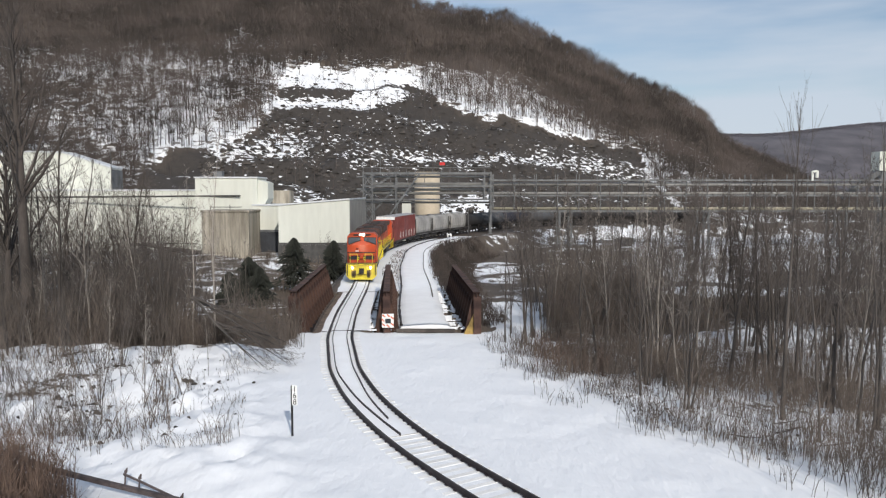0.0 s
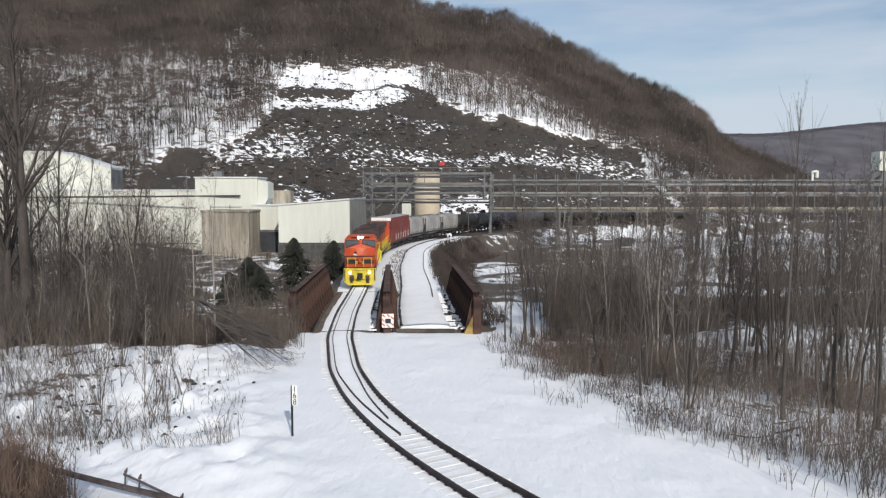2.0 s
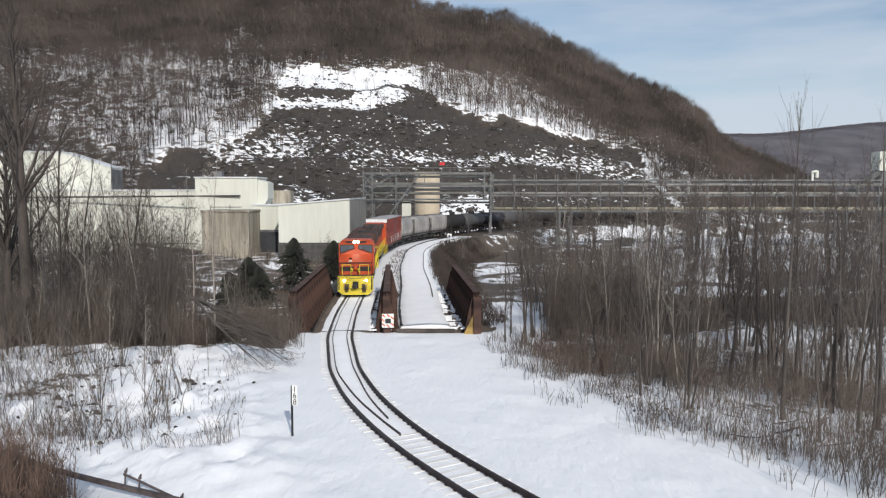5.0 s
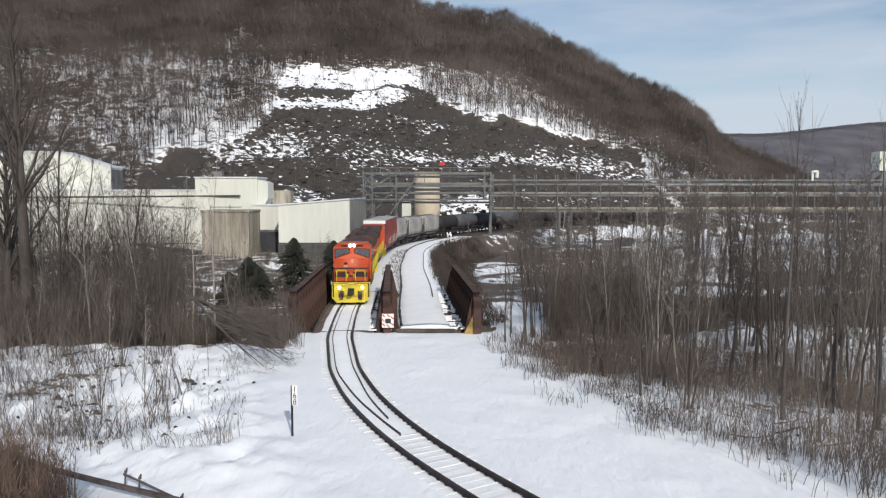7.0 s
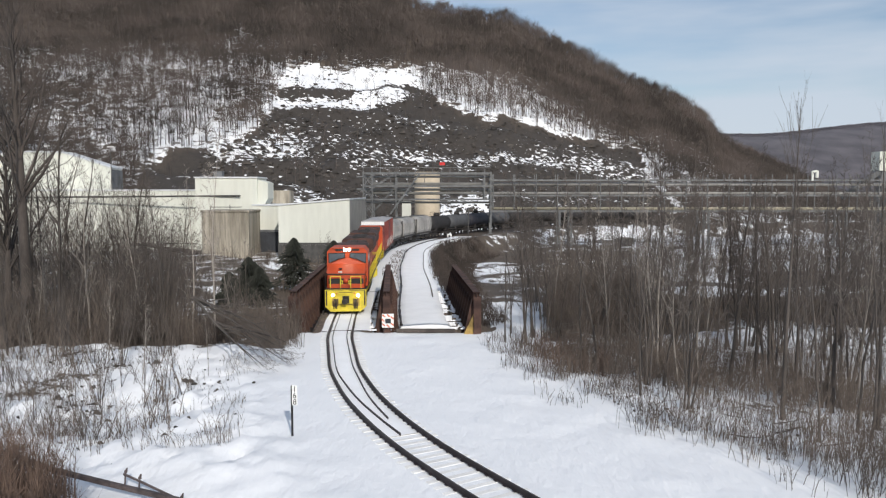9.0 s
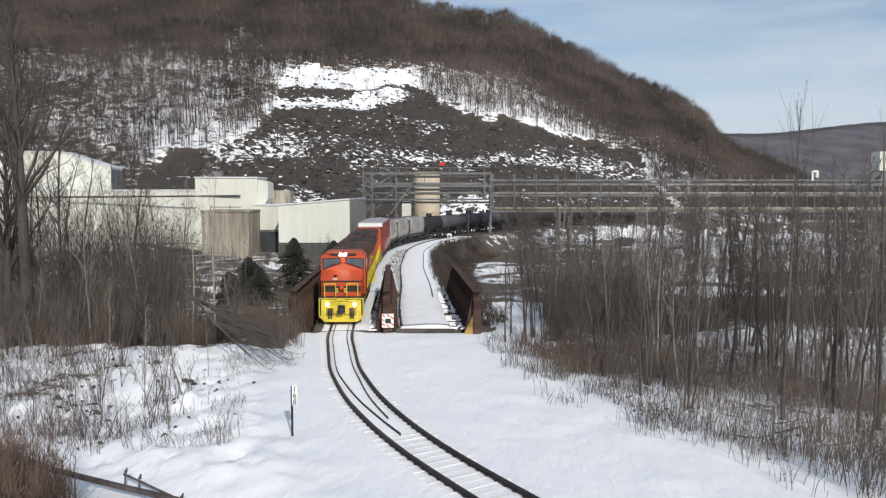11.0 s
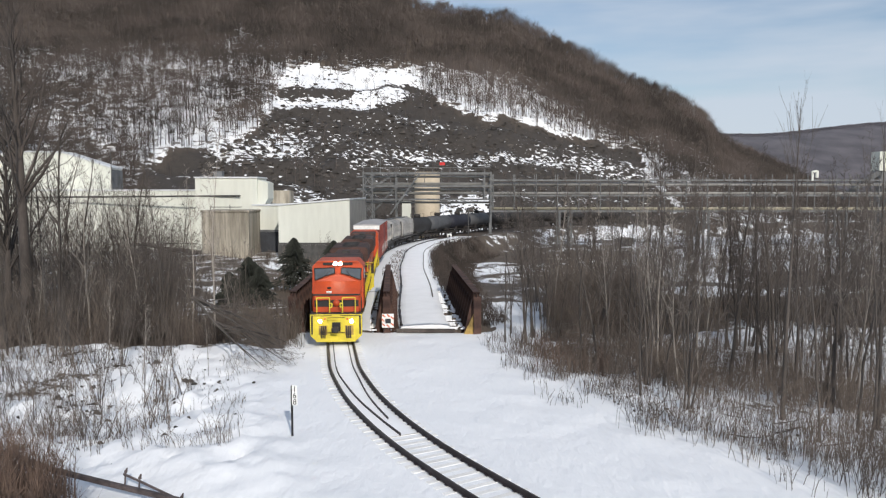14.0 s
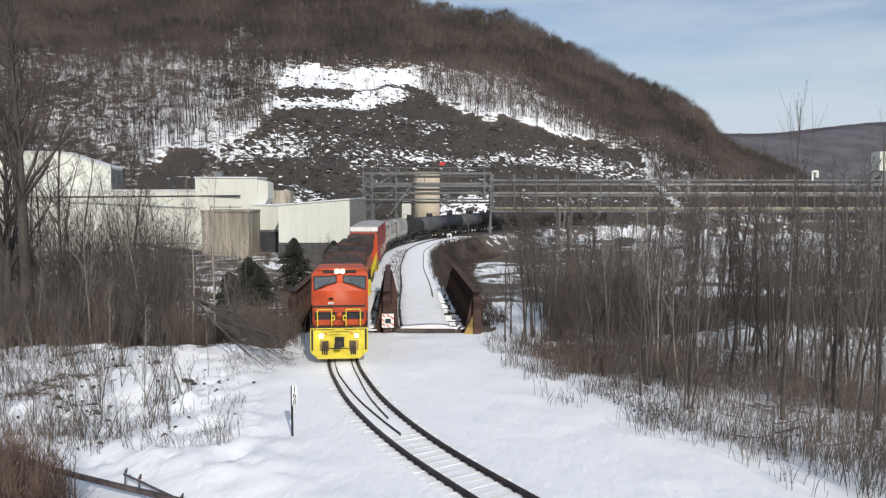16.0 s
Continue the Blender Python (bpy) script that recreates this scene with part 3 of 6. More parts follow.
def plate_girder(a, b, label, inner):
    """A riveted through girder from a to b on the ground plan: web, flanges, sloped near end and stiffeners."""
    (x0, y0), (x1, y1) = a, b
    length = math.hypot(x1 - x0, y1 - y0)
    g = thing("plate_girder", label, "bridge girder", "girders of the bridge", m=Matrix.Translation((x0, y0, 0)) @ Matrix.Rotation(math.atan2(y1 - y0, x1 - x0) - math.pi / 2, 4, "Z"))
    lo, hi = -0.75, 2.36
    bm = bmesh.new()
    add_prism(bm, [(0, lo), (length, lo), (length, hi - 0.35), (length - 0.35, hi), (0.35, hi), (0, hi - 0.2)], -0.03, 0.03, "x")
    part("web", bm, M_GIRDER, g)
    box_part("top_flange", (0.46, length - 0.6, 0.05), (0, length / 2, hi + 0.027), M_GIRDER, g, bevel=0.012)
    box_part("bottom_flange", (0.46, length, 0.05), (0, length / 2, lo - 0.027), M_GIRDER, g, bevel=0.012)
    box_part("end_plate", (0.5, 0.05, hi - lo - 0.25), (0, -0.03, (lo + hi) / 2 - 0.12), M_GIRDER, g, bevel=0.012)
    first = None
    n = 13
    for i in range(n):
        for sd in (-1, 1):
            y = 0.5 + (length - 1.0) * i / (n - 1)
            m = Matrix.Translation((sd * 0.12, y, (lo + hi) / 2))
            if first is None:
                bm = bmesh.new()
                add_box(bm, (0.17, 0.035, hi - lo - 0.02))
                add_box(bm, (0.02, 0.13, hi - lo - 0.02), (-0.08, 0, 0))
                first = part("stiffener", bm, M_GIRDER, g, m=m)
            else:
                twin(first, m @ Matrix.Rotation(0 if sd < 0 else math.pi, 4, "Z"), g)
    # knee braces that stand on the floor beams
    kn = None
    for i in range(n):
        y = 0.5 + (length - 1.0) * i / (n - 1)
        for sd in inner:
            m = Matrix.Translation((0, y, 0)) @ Matrix.Rotation(0 if sd > 0 else math.pi, 4, "Z")
            if kn is None:
                bm = bmesh.new()
                add_prism(bm, [(0.21, -0.6), (0.85, -0.6), (0.28, 1.9), (0.21, 1.9)], -0.02, 0.02)
                add_prism(bm, [(0.85, -0.6), (0.9, -0.6), (0.32, 1.95), (0.28, 1.95)], -0.11, 0.11)
                kn = part("knee_brace", bm, M_GIRDER, g, m=m)
            else:
                twin(kn, m, g)
    return g


def build_bridge():
    plate_girder((-9.95, 48.0), (-10.85, 67.0), "long rusted brown plate girder with ribbed inner face", (1,))
    plate_girder((-3.72, 48.0), (-5.0, 67.0), "rusted brown middle plate girder between the two tracks", (1, -1))
    right = plate_girder((2.25, 47.6), (0.98, 66.6), "rusted plate girder with a yellowed brace at its end", (-1,))
    bm = bmesh.new()
    add_prism(bm, [(-0.12, -0.5), (-0.95, -0.5), (-0.2, 1.05), (-0.12, 1.05)], 0.12, 0.2)
    part("yellow_brace", bm, M_GIRDERYEL, right, "faded yellow triangular brace plate")
    deck = thing("bridge_deck", "open timber bridge deck with snow on its ties", "bridge deck", kind="structure")
    first = None
    s = S_NEAR
    rnd = random.Random(8)
    while s < S_FAR + 0.5:
        for c, w in ((0.15, 3.9), (5.5, 4.2)):
            x, y, a = offset_point(s, c + rnd.uniform(-0.1, 0.1))
            m = Matrix.Translation((x, y, -0.29)) @ Matrix.Rotation(a - math.pi / 2, 4, "Z") @ Matrix.Diagonal((w / 3.9, 1, 1, 1))
            if first is None:
                bm = bmesh.new()
                add_box(bm, (3.9, 0.24, 0.2), (0, 0, 0), 0.02)
                first = part("bridge_tie", bm, M_TIE, deck, "dark weathered bridge tie", m=m)
            else:
                twin(first, m, deck)
        s += 0.46
    strip("deck_snow", deck, [(-1.3, -0.17), (-1.2, -0.13), (-0.95, -0.13), (-0.82, -0.17)], S_NEAR - 0.3, S_FAR, M_SNOW, rough=0.03)
    strip("deck_snow", deck, [(0.82, -0.17), (0.95, -0.12), (1.4, -0.11), (1.8, -0.13), (1.95, -0.18)], S_NEAR - 0.3, S_FAR, M_SNOW, rough=0.03)
    # snow caught on the tie ends, in lumps
    bm = bmesh.new()
    for s in np.arange(S_NEAR, S_FAR, 0.46):
        for c, w in ((2.15, 0.5), (3.3, 0.5), (7.45, 0.8), (8.1, 0.4)):
            if rnd.random() < 0.85:
                x, y, a = offset_point(s, c + rnd.uniform(-0.1, 0.1))
                add_box(bm, (w * rnd.uniform(0.5, 1.1), 0.22, 0.08), (x, y, -0.155), 0.03, Matrix.Rotation(a - math.pi / 2, 3, "Z"))
    tagged(part("snow_lumps", bm, M_SNOW, deck, "snow lumps on the tie ends"), kind="stuff")
    rail_mesh(-1.75, S_NEAR, S_FAR, "guard_timber", deck, M_TIE, wide=0.1, top=-0.04)
    rail_mesh(1.9, S_NEAR + 6, S_FAR, "guard_timber", deck, M_TIE, wide=0.1, top=-0.04)
    for c in (-0.9, 0.9, 4.6, 6.4):
        x0, y0, _ = offset_point(S_NEAR, c)
        x1, y1, _ = offset_point(S_FAR, c)
        rod = bmesh.new()
        add_box(rod, (0.4, math.hypot(x1 - x0, y1 - y0), 0.6), ((x0 + x1) / 2, (y0 + y1) / 2, -0.72), 0.02, Matrix.Rotation(math.atan2(y1 - y0, x1 - x0) - math.pi / 2, 3, "Z"))
        part("stringer", rod, M_GIRDER, deck)
    near = thing("bridge_abutment", "concrete bridge abutment under snow", "abutment", kind="structure")
    box_part("abutment_wall", (13.6, 1.0, 6.0), (-3.85, 48.75, -4.2), M_CONCRETE, near, bevel=0.05)
    box_part("abutment_wall", (13.6, 1.2, 6.0), (-4.9, 67.3, -4.2), M_CONCRETE, near, bevel=0.05)
    bm = bmesh.new()
    add_box(bm, (3.9, 0.3, 0.24), (-1.15, 47.95, -0.16), 0.03, Matrix.Rotation(radians(-1.0), 3, "Z"))
    tagged(part("end_timber", bm, M_DARKBARK), "dark timber across the end of the snowed-in track", "timber")


def end_marker():
    """The striped board on the end of the middle girder."""
    b = thing("warning_board", "white board with orange diagonal stripes and dark centre", "sign", m=Matrix.Translation((-3.62, 47.7, 0.26)) @ Matrix.Diagonal((0.86, 1, 0.9, 1)))
    box_part("panel", (0.9, 0.04, 1.02), (0, 0, 0.32), M_WHITEPLATE, b, bevel=0.01)
    box_part("centre_panel", (0.42, 0.02, 0.34), (0.02, -0.035, 0.30), M_DOOR, b)
    stripe = None
    for x, z in ((-0.3, 0.68), (0.05, 0.7), (0.33, 0.55), (-0.32, 0.02), (0.02, -0.06), (0.34, 0.06), (-0.36, 0.36)):
        m = Matrix.Translation((x, -0.028, z)) @ Matrix.Rotation(radians(38), 4, "Y")
        if stripe is None:
            bm = bmesh.new()
            add_box(bm, (0.26, 0.012, 0.1))
            stripe = part("stripe", bm, M_SIGNORANGE, b, m=m)
        else:
            twin(stripe, m, b)
    rod_part("post", (-0.3, 0.05, -0.9), (-0.3, 0.05, 0.3), 0.03, M_STEEL, b)


def milepost():
    p = thing("milepost", "dark post with a white plate numbered 168", "milepost", m=Matrix.Translation((-5.70, 27.2, -0.35)))
    box_part("post", (0.075, 0.075, 2.05), (0, 0, 1.0), M_BLACK, p, bevel=0.01)
    box_part("plate", (0.2, 0.025, 0.76), (0.115, -0.05, 1.66), M_WHITEPLATE, p, bevel=0.004)
    for k, ch in enumerate("168"):
        cu = bpy.data.curves.new("digit", "FONT")
        cu.body, cu.size, cu.align_x, cu.extrude, cu.offset = ch, 0.3, "CENTER", 0.003, 0.0
        tmp = new("digit", cu)
        bpy.context.view_layer.update()
        me = bpy.data.meshes.new_from_object(tmp.evaluated_get(bpy.context.evaluated_depsgraph_get()))
        bpy.data.objects.remove(tmp)
        me.materials.clear()
        me.materials.append(M_BLACK)
        d = new("digit", me)
        d.parent = p
        d.matrix_basis = pose(0.115, -0.068, 1.80 - 0.245 * k, 90, 0, 0)


build_tracks()
build_bridge()
end_marker()
milepost()


# ---- train ----
WHEELS = {}      # the wheels of each car and their poses at rest


def truck(parent, y, axles=3, gap=1.65):
    t = box_part("truck_frame", (2.2, gap * (axles - 1) + 1.2, 0.35), (0, y, 0.72), M_STEEL, parent, bevel=0.06)
    first = None
    for i in range(axles):
        for sx in (-1, 1):
            m = Matrix.Translation((sx * 0.74, y + (i - (axles - 1) / 2) * gap, 0.5)) @ Matrix.Rotation(math.pi / 2, 4, "Y")
            if first is None:
                bm = bmesh.new()
                bmesh.ops.create_cone(bm, cap_ends=True, segments=20, radius1=0.5, radius2=0.5, depth=0.13)
                bmesh.ops.create_cone(bm, cap_ends=True, segments=12, radius1=0.2, radius2=0.2, depth=0.3)
                wheel = first = part("wheel", bm, M_STEEL, t, m=m)
            else:
                wheel = twin(first, m, t)
            WHEELS.setdefault(parent, []).append((wheel, m))
    for sx in (-1, 1):
        box_part("side_frame", (0.14, gap * (axles - 1) + 1.3, 0.42), (sx * 1.05, y, 0.6), M_STEEL, t, bevel=0.05)


def coupler(parent, y, sg):
    bm = bmesh.new()
    add_box(bm, (0.3, 0.7, 0.28), (0, y + sg * 0.3, 0.85), 0.05)
    add_box(bm, (0.42, 0.28, 0.34), (0.03, y + sg * 0.62, 0.85), 0.08)
    part("coupler", bm, M_STEEL, parent)


def locomotive(lead):
    """A six-axle road switcher, its cab towards +Y; the leader has its lamps lit."""
    L = 21.6
    f = L / 2 - 0.55
    lo = thing("locomotive", "orange and yellow diesel locomotive with lit headlights" if lead else "orange diesel locomotive running hood first behind the leader", "locomotive", "locomotives of the train")
    # frame and walkway
    box_part("frame", (2.95, L - 2.0, 0.32), (0, -0.3, 1.42), M_YELLOW, lo, "yellow side sill", bevel=0.03)
    box_part("walkway", (3.08, L - 2.2, 0.06), (0, -0.3, 1.615), M_BLACK, lo)
    # yellow front: pilot sheet, wings, plough
    bm = bmesh.new()
    add_prism(bm, [(-1.53, 1.72), (-1.53, 0.75), (-1.52, 0.42), (-1.2, 0.12), (1.2, 0.12), (1.52, 0.42), (1.53, 0.75), (1.53, 1.72)], f, f + 0.12)
    part("pilot", bm, M_YELLOW, lo)
    bm = bmesh.new()
    add_prism(bm, [(f + 0.1, 0.5), (f + 0.42, 0.1), (f + 0.34, 0.1), (f + 0.06, 0.5)], -1.16, 1.16, "x")
    part("plough", bm, M_YELLOW, lo)
    for sx in (-1, 1):
        bm = bmesh.new()
        for k in range(4):
            add_box(bm, (0.5, 0.3, 0.05), (sx * 1.28, f - 0.25, 0.45 + 0.33 * k), 0.012)
        add_box(bm, (0.05, 0.5, 1.25), (sx * 1.51, f - 0.25, 1.08), 0.01)
        part("step", bm, M_YELLOW, lo)
    box_part("front_platform", (3.06, 0.9, 0.06), (0, f - 0.32, 1.735), M_BLACK, lo)
    box_part("buffer_beam", (1.0, 0.05, 0.86), (0, f + 0.145, 1.05), M_YELLOW, lo, "raised yellow coupler pocket", bevel=0.02)
    box_part("coupler_pocket", (0.5, 0.03, 0.56), (-0.02, f + 0.18, 0.95), M_BLACK, lo)
    for sx in (-1, 1):
        # flat panel, browner and darker than the pilot around it
        box_part("hose_recess", (0.5, 0.02, 0.62), (sx * 0.78, f + 0.125, 0.72), M_GIRDERYEL, lo, "brown-yellow panel behind the hoses", bevel=0.004)
        box_part("marker_light", (0.12, 0.04, 0.1), (sx * 0.66, f + 0.135, 1.42), M_SIGNORANGE, lo)
        # flat black strip gives the gap beside the steps its shade
        box_part("step_well", (0.1, 0.03, 1.1), (sx * 1.42, f + 0.125, 1.05), M_BLACK, lo, "black strip painted for the shade beside the steps")
        box_part("pilot_seam", (1.2, 0.02, 0.035), (sx * 0.86, f + 0.128, 1.62), M_BLACK, lo)
    for z in (0.6, 1.5):
        box_part("pocket_edge", (1.06, 0.03, 0.03), (0, f + 0.16, z), M_BLACK, lo)
    coupler(lo, f, 1)
    coupler(lo, -L / 2 + 0.5, -1)
    rod_part("cut_lever", (-0.1, f + 0.3, 1.42), (0.62, f + 0.3, 1.42), 0.025, M_YELLOW, lo)
    for sx in (-1, 1):
        for k in range(3):
            x = sx * (0.62 + 0.11 * k)
            bm = bmesh.new()
            for a, b in (((x, f + 0.16, 1.0), (x + sx * 0.02, f + 0.34, 0.72)), ((x + sx * 0.02, f + 0.34, 0.72), (x + sx * 0.03, f + 0.3, 0.3))):
                add_rod(bm, a, b, 0.04, 6)
            part("air_hose", bm, M_STEEL, lo)
        lamp = rod_part("ditch_light", (sx * 0.93, f + 0.1, 1.3), (sx * 0.93, f + 0.24, 1.3), 0.13, M_STEEL, lo, 16)
        rod_part("lens", (sx * 0.93, f + 0.24, 1.3), (sx * 0.93, f + 0.262, 1.3), 0.115, M_LAMP if lead else M_GLASS, lamp, 16)
        # guard frames before the nose
        bm = bmesh.new()
        y, x0, x1 = f + 0.02, sx * 0.38, sx * 1.14
        for a, b in (((x0, y, 1.74), (x0, y, 2.68)), ((x1, y, 1.74), (x1, y, 2.68)), ((x0, y, 2.68), (x1, y, 2.68)), ((x0 - sx * 0.14, y, 2.35), (x0, y, 2.35)), ((x0 - sx * 0.14, y, 2.12), (x0, y, 2.12)), ((x0 - sx * 0.14, y, 2.12), (x0 - sx * 0.14, y, 2.35))):
            add_rod(bm, a, b, 0.034, 6)
        part("front_handrail", bm, M_YELLOW, lo)
        rod_part("grab_pole", (sx * 1.5, f - 0.05, 0.9), (sx * 1.5, f - 0.05, 2.55), 0.03, M_BLACK, lo)
    # nose: broad, with a facetted brow
    c0, c1 = f - 4.3, f - 1.75
    n0, n1 = f - 2.1, f - 0.42
    bm = bmesh.new()
    lowr = [(-1.32, n1), (-1.44, n1 - 0.16), (-1.44, n0), (1.44, n0), (1.44, n1 - 0.16), (1.32, n1)]
    rings = [[(x, y, 1.75) for x, y in lowr], [(x, y, 2.82) for x, y in lowr], [(x * 1.04, y - 0.06, 2.9) for x, y in lowr], [(x * 0.98, min(y, n1 - 0.95), 3.5) for x, y in lowr]]
    vs = [[bm.verts.new(c) for c in r] for r in rings]
    for a, b in zip(vs, vs[1:]):
        for i in range(6):
            bm.faces.new((a[i], a[(i + 1) % 6], b[(i + 1) % 6], b[i]))
    bm.faces.new(vs[0][::-1]), bm.faces.new(vs[-1])
    bmesh.ops.recalc_face_normals(bm, faces=bm.faces[:])
    part("nose", bm, M_ORANGE, lo)
    bm = bmesh.new()
    brow = [bm.verts.new(c) for c in ((-1.42, c1 + 0.34, 3.46), (1.42, c1 + 0.34, 3.46), (1.42, c1 - 0.05, 3.52), (-1.42, c1 - 0.05, 3.52), (0, c1 + 0.1, 3.94), (0, c1 - 0.05, 3.96))]
    for q in ((0, 1, 4), (1, 2, 5, 4), (3, 0, 4, 5), (2, 3, 5), (0, 3, 2, 1)):
        bm.faces.new([brow[k] for k in q])
    bmesh.ops.recalc_face_normals(bm, faces=bm.faces[:])
    part("nose_peak", bm, M_ORANGE, lo, "peaked orange top of the nose")
    box_part("nose_band", (2.64, 0.03, 0.4), (0, n1 + 0.012, 2.28), M_BLACK, lo, "black band across the nose")
    # black strip stands in for the shadow below the nose's overhang
    box_part("nose_lip", (2.84, 0.1, 0.09), (0, n1 - 0.0, 2.8), M_BLACK, lo, "black strip painted for the shadow under the nose brow")
    for sx in (-1, 1):
        box_part("nose_side_band", (0.03, 1.4, 0.4), (sx * 1.45, n1 - 0.9, 2.28), M_BLACK, lo)
    rod_part("bell", (0, n1, 2.3), (0, n1 + 0.1, 2.3), 0.2, M_ORANGE, lo, 16)
    box_part("nose_lamp_housing", (0.24, 0.06, 0.36), (0.45, n1 - 0.36, 3.12), M_BLACK, lo, bevel=0.02, turn=Matrix.Rotation(radians(-52), 3, "X"))
    box_part("number_plate", (0.32, 0.04, 0.17), (0.45 if lead else -0.85, n1 - 0.0, 2.96), M_WHITEPLATE, lo, bevel=0.01, turn=Matrix.Rotation(radians(-40), 3, "X"))
    # cab
    bm = bmesh.new()
    add_prism(bm, [(-1.55, 1.75), (-1.57, 3.2), (-1.55, 4.4), (-1.3, 4.66), (1.3, 4.66), (1.55, 4.4), (1.57, 3.2), (1.55, 1.75)], c0, c1)
    cab = part("cab", bm, M_ORANGE, lo)
    bm = bmesh.new()
    add_prism(bm, [(-1.34, 4.64), (-1.2, 4.73), (1.2, 4.73), (1.34, 4.64)], c0 - 0.05, c1 + 0.12)
    part("cab_roof", bm, M_ORANGE, lo)
    for sx in (-1, 1):
        bm = bmesh.new()
        add_prism(bm, [(sx * 0.2, 3.95), (sx * 0.75, 3.8), (sx * 1.4, 3.52), (sx * 1.44, 4.26), (sx * 0.2, 4.3)], c1 + 0.003, c1 + 0.02)
        pane = part("windshield", bm, M_GLASS, cab, "grey windshield pane")
        bm = bmesh.new()
        rim = [(sx * 0.2, 3.95), (sx * 0.75, 3.8), (sx * 1.4, 3.52), (sx * 1.44, 4.26), (sx * 0.2, 4.3)]
        for (xa, za), (xb, zb) in zip(rim, rim[1:] + rim[:1]):
            add_rod(bm, (xa, c1 + 0.025, za), (xb, c1 + 0.025, zb), 0.03, 6)
        part("gasket", bm, M_BLACK, pane, "black rubber gasket")
        bm = bmesh.new()
        add_rod(bm, (sx * 0.8, c1 + 0.04, 3.78), (sx * 0.5, c1 + 0.045, 4.12), 0.015, 5)
        part("wiper", bm, M_BLACK, cab)
        bm = bmesh.new()
        add_box(bm, (0.02, 1.5, 0.62), (sx * 1.575, (c0 + c1) / 2, 3.85), 0.0)
        part("side_window", bm, M_GLASS, cab)
        bm = bmesh.new()
        add_box(bm, (0.62, 0.1, 0.15), (sx * 0.6, c1 + 0.06, 4.55), 0.02)
        part("number_board", bm, M_BLACK, cab, "dark number board beside the headlight")
        bm = bmesh.new()
        add_box(bm, (0.03, 0.2, 0.5), (sx * 1.68, c1 - 0.2, 3.6), 0.01)
        part("mirror", bm, M_BLACK, cab)
    head = box_part("headlight_housing", (0.56, 0.16, 0.26), (0, c1 + 0.08, 4.56), M_BLACK, lo, bevel=0.03)
    for sx in (-1, 1):
        rod_part("headlight", (sx * 0.15, c1 + 0.16, 4.56), (sx * 0.15, c1 + 0.18, 4.56), 0.12, M_LAMP if lead else M_GLASS, head, 16)
    # hood
    h0, h1 = -L / 2 + 1.5, c0
    bm = bmesh.new()
    add_prism(bm, [(-1.02, 1.65), (-1.02, 4.2), (-0.8, 4.45), (0.8, 4.45), (1.02, 4.2), (1.02, 1.65)], h0, h1)
    part("hood", bm, M_ORANGE, lo)
    bm = bmesh.new()
    add_prism(bm, [(-1.04, 4.2), (-0.82, 4.56), (0.82, 4.56), (1.04, 4.2)], h0, h1 - 0.1)
    part("hood_roof", bm, M_GRIME, lo, "sooty brown hood roof")
    bm = bmesh.new()
    add_prism(bm, [(-1.03, 3.3), (-1.48, 3.7), (-1.48, 4.5), (-1.3, 4.7), (1.3, 4.7), (1.48, 4.5), (1.48, 3.7), (1.03, 3.3)], h0 + 0.3, h0 + 6.2)
    part("radiator", bm, M_GRIME, lo, "flared radiator section at the rear")
    for k in range(3):
        rod_part("roof_fan", (0, h0 + 1.2 + 1.7 * k, 4.69), (0, h0 + 1.2 + 1.7 * k, 4.78), 0.62, M_STEEL, lo, 20)
    box_part("dynamic_brake_box", (2.6, 3.6, 0.6), (0, h1 - 2.3, 4.38), M_GRIME, lo, bevel=0.1)
    box_part("exhaust_stack", (0.5, 0.9, 0.3), (0, 0.4, 4.6), M_STEEL, lo, bevel=0.04)
    # the hood's far end, with its own pilot, plate and lamps
    box_part("rear_plate", (0.34, 0.03, 0.18), (0.62, h0 - 0.02, 3.1), M_WHITEPLATE, lo, bevel=0.008)
    box_part("rear_band", (1.98, 0.02, 0.4), (0, h0 - 0.015, 2.4), M_BLACK, lo, "black band across the hood end")
    rear = box_part("rear_headlight", (0.5, 0.08, 0.24), (0, h0 - 0.045, 3.95), M_BLACK, lo, bevel=0.02)
    for sx in (-1, 1):
        rod_part("lens", (sx * 0.13, h0 - 0.09, 3.95), (sx * 0.13, h0 - 0.105, 3.95), 0.1, M_GLASS, rear, 14)
        rod_part("rear_handrail", (sx * 0.95, -L / 2 + 0.62, 1.7), (sx * 0.95, -L / 2 + 0.62, 2.65), 0.03, M_YELLOW, lo, 6)
        rod_part("rear_top_rail", (sx * 0.3, -L / 2 + 0.62, 2.65), (sx * 1.45, -L / 2 + 0.62, 2.65), 0.03, M_YELLOW, lo, 6)
    bm = bmesh.new()
    add_prism(bm, [(-1.5, 1.7), (-1.5, 0.5), (-1.2, 0.25), (1.2, 0.25), (1.5, 0.5), (1.5, 1.7)], -L / 2 + 0.5, -L / 2 + 0.62)
    part("rear_pilot", bm, M_YELLOW, lo)
    box_part("rear_platform", (3.0, 1.0, 0.06), (0, -L / 2 + 1.0, 1.735), M_BLACK, lo)
    door = None
    for sx in (-1, 1):
        for k in range(8):
            m = Matrix.Translation((sx * 1.025, h0 + 6.2 + k * 0.95, 2.75))
            if door is None:
                bm = bmesh.new()
                add_box(bm, (0.03, 0.85, 1.7), (0, 0, 0), 0.012)
                door = part("hood_door", bm, M_ORANGE, lo, m=m)
            else:
                twin(door, m, lo)
    post = None
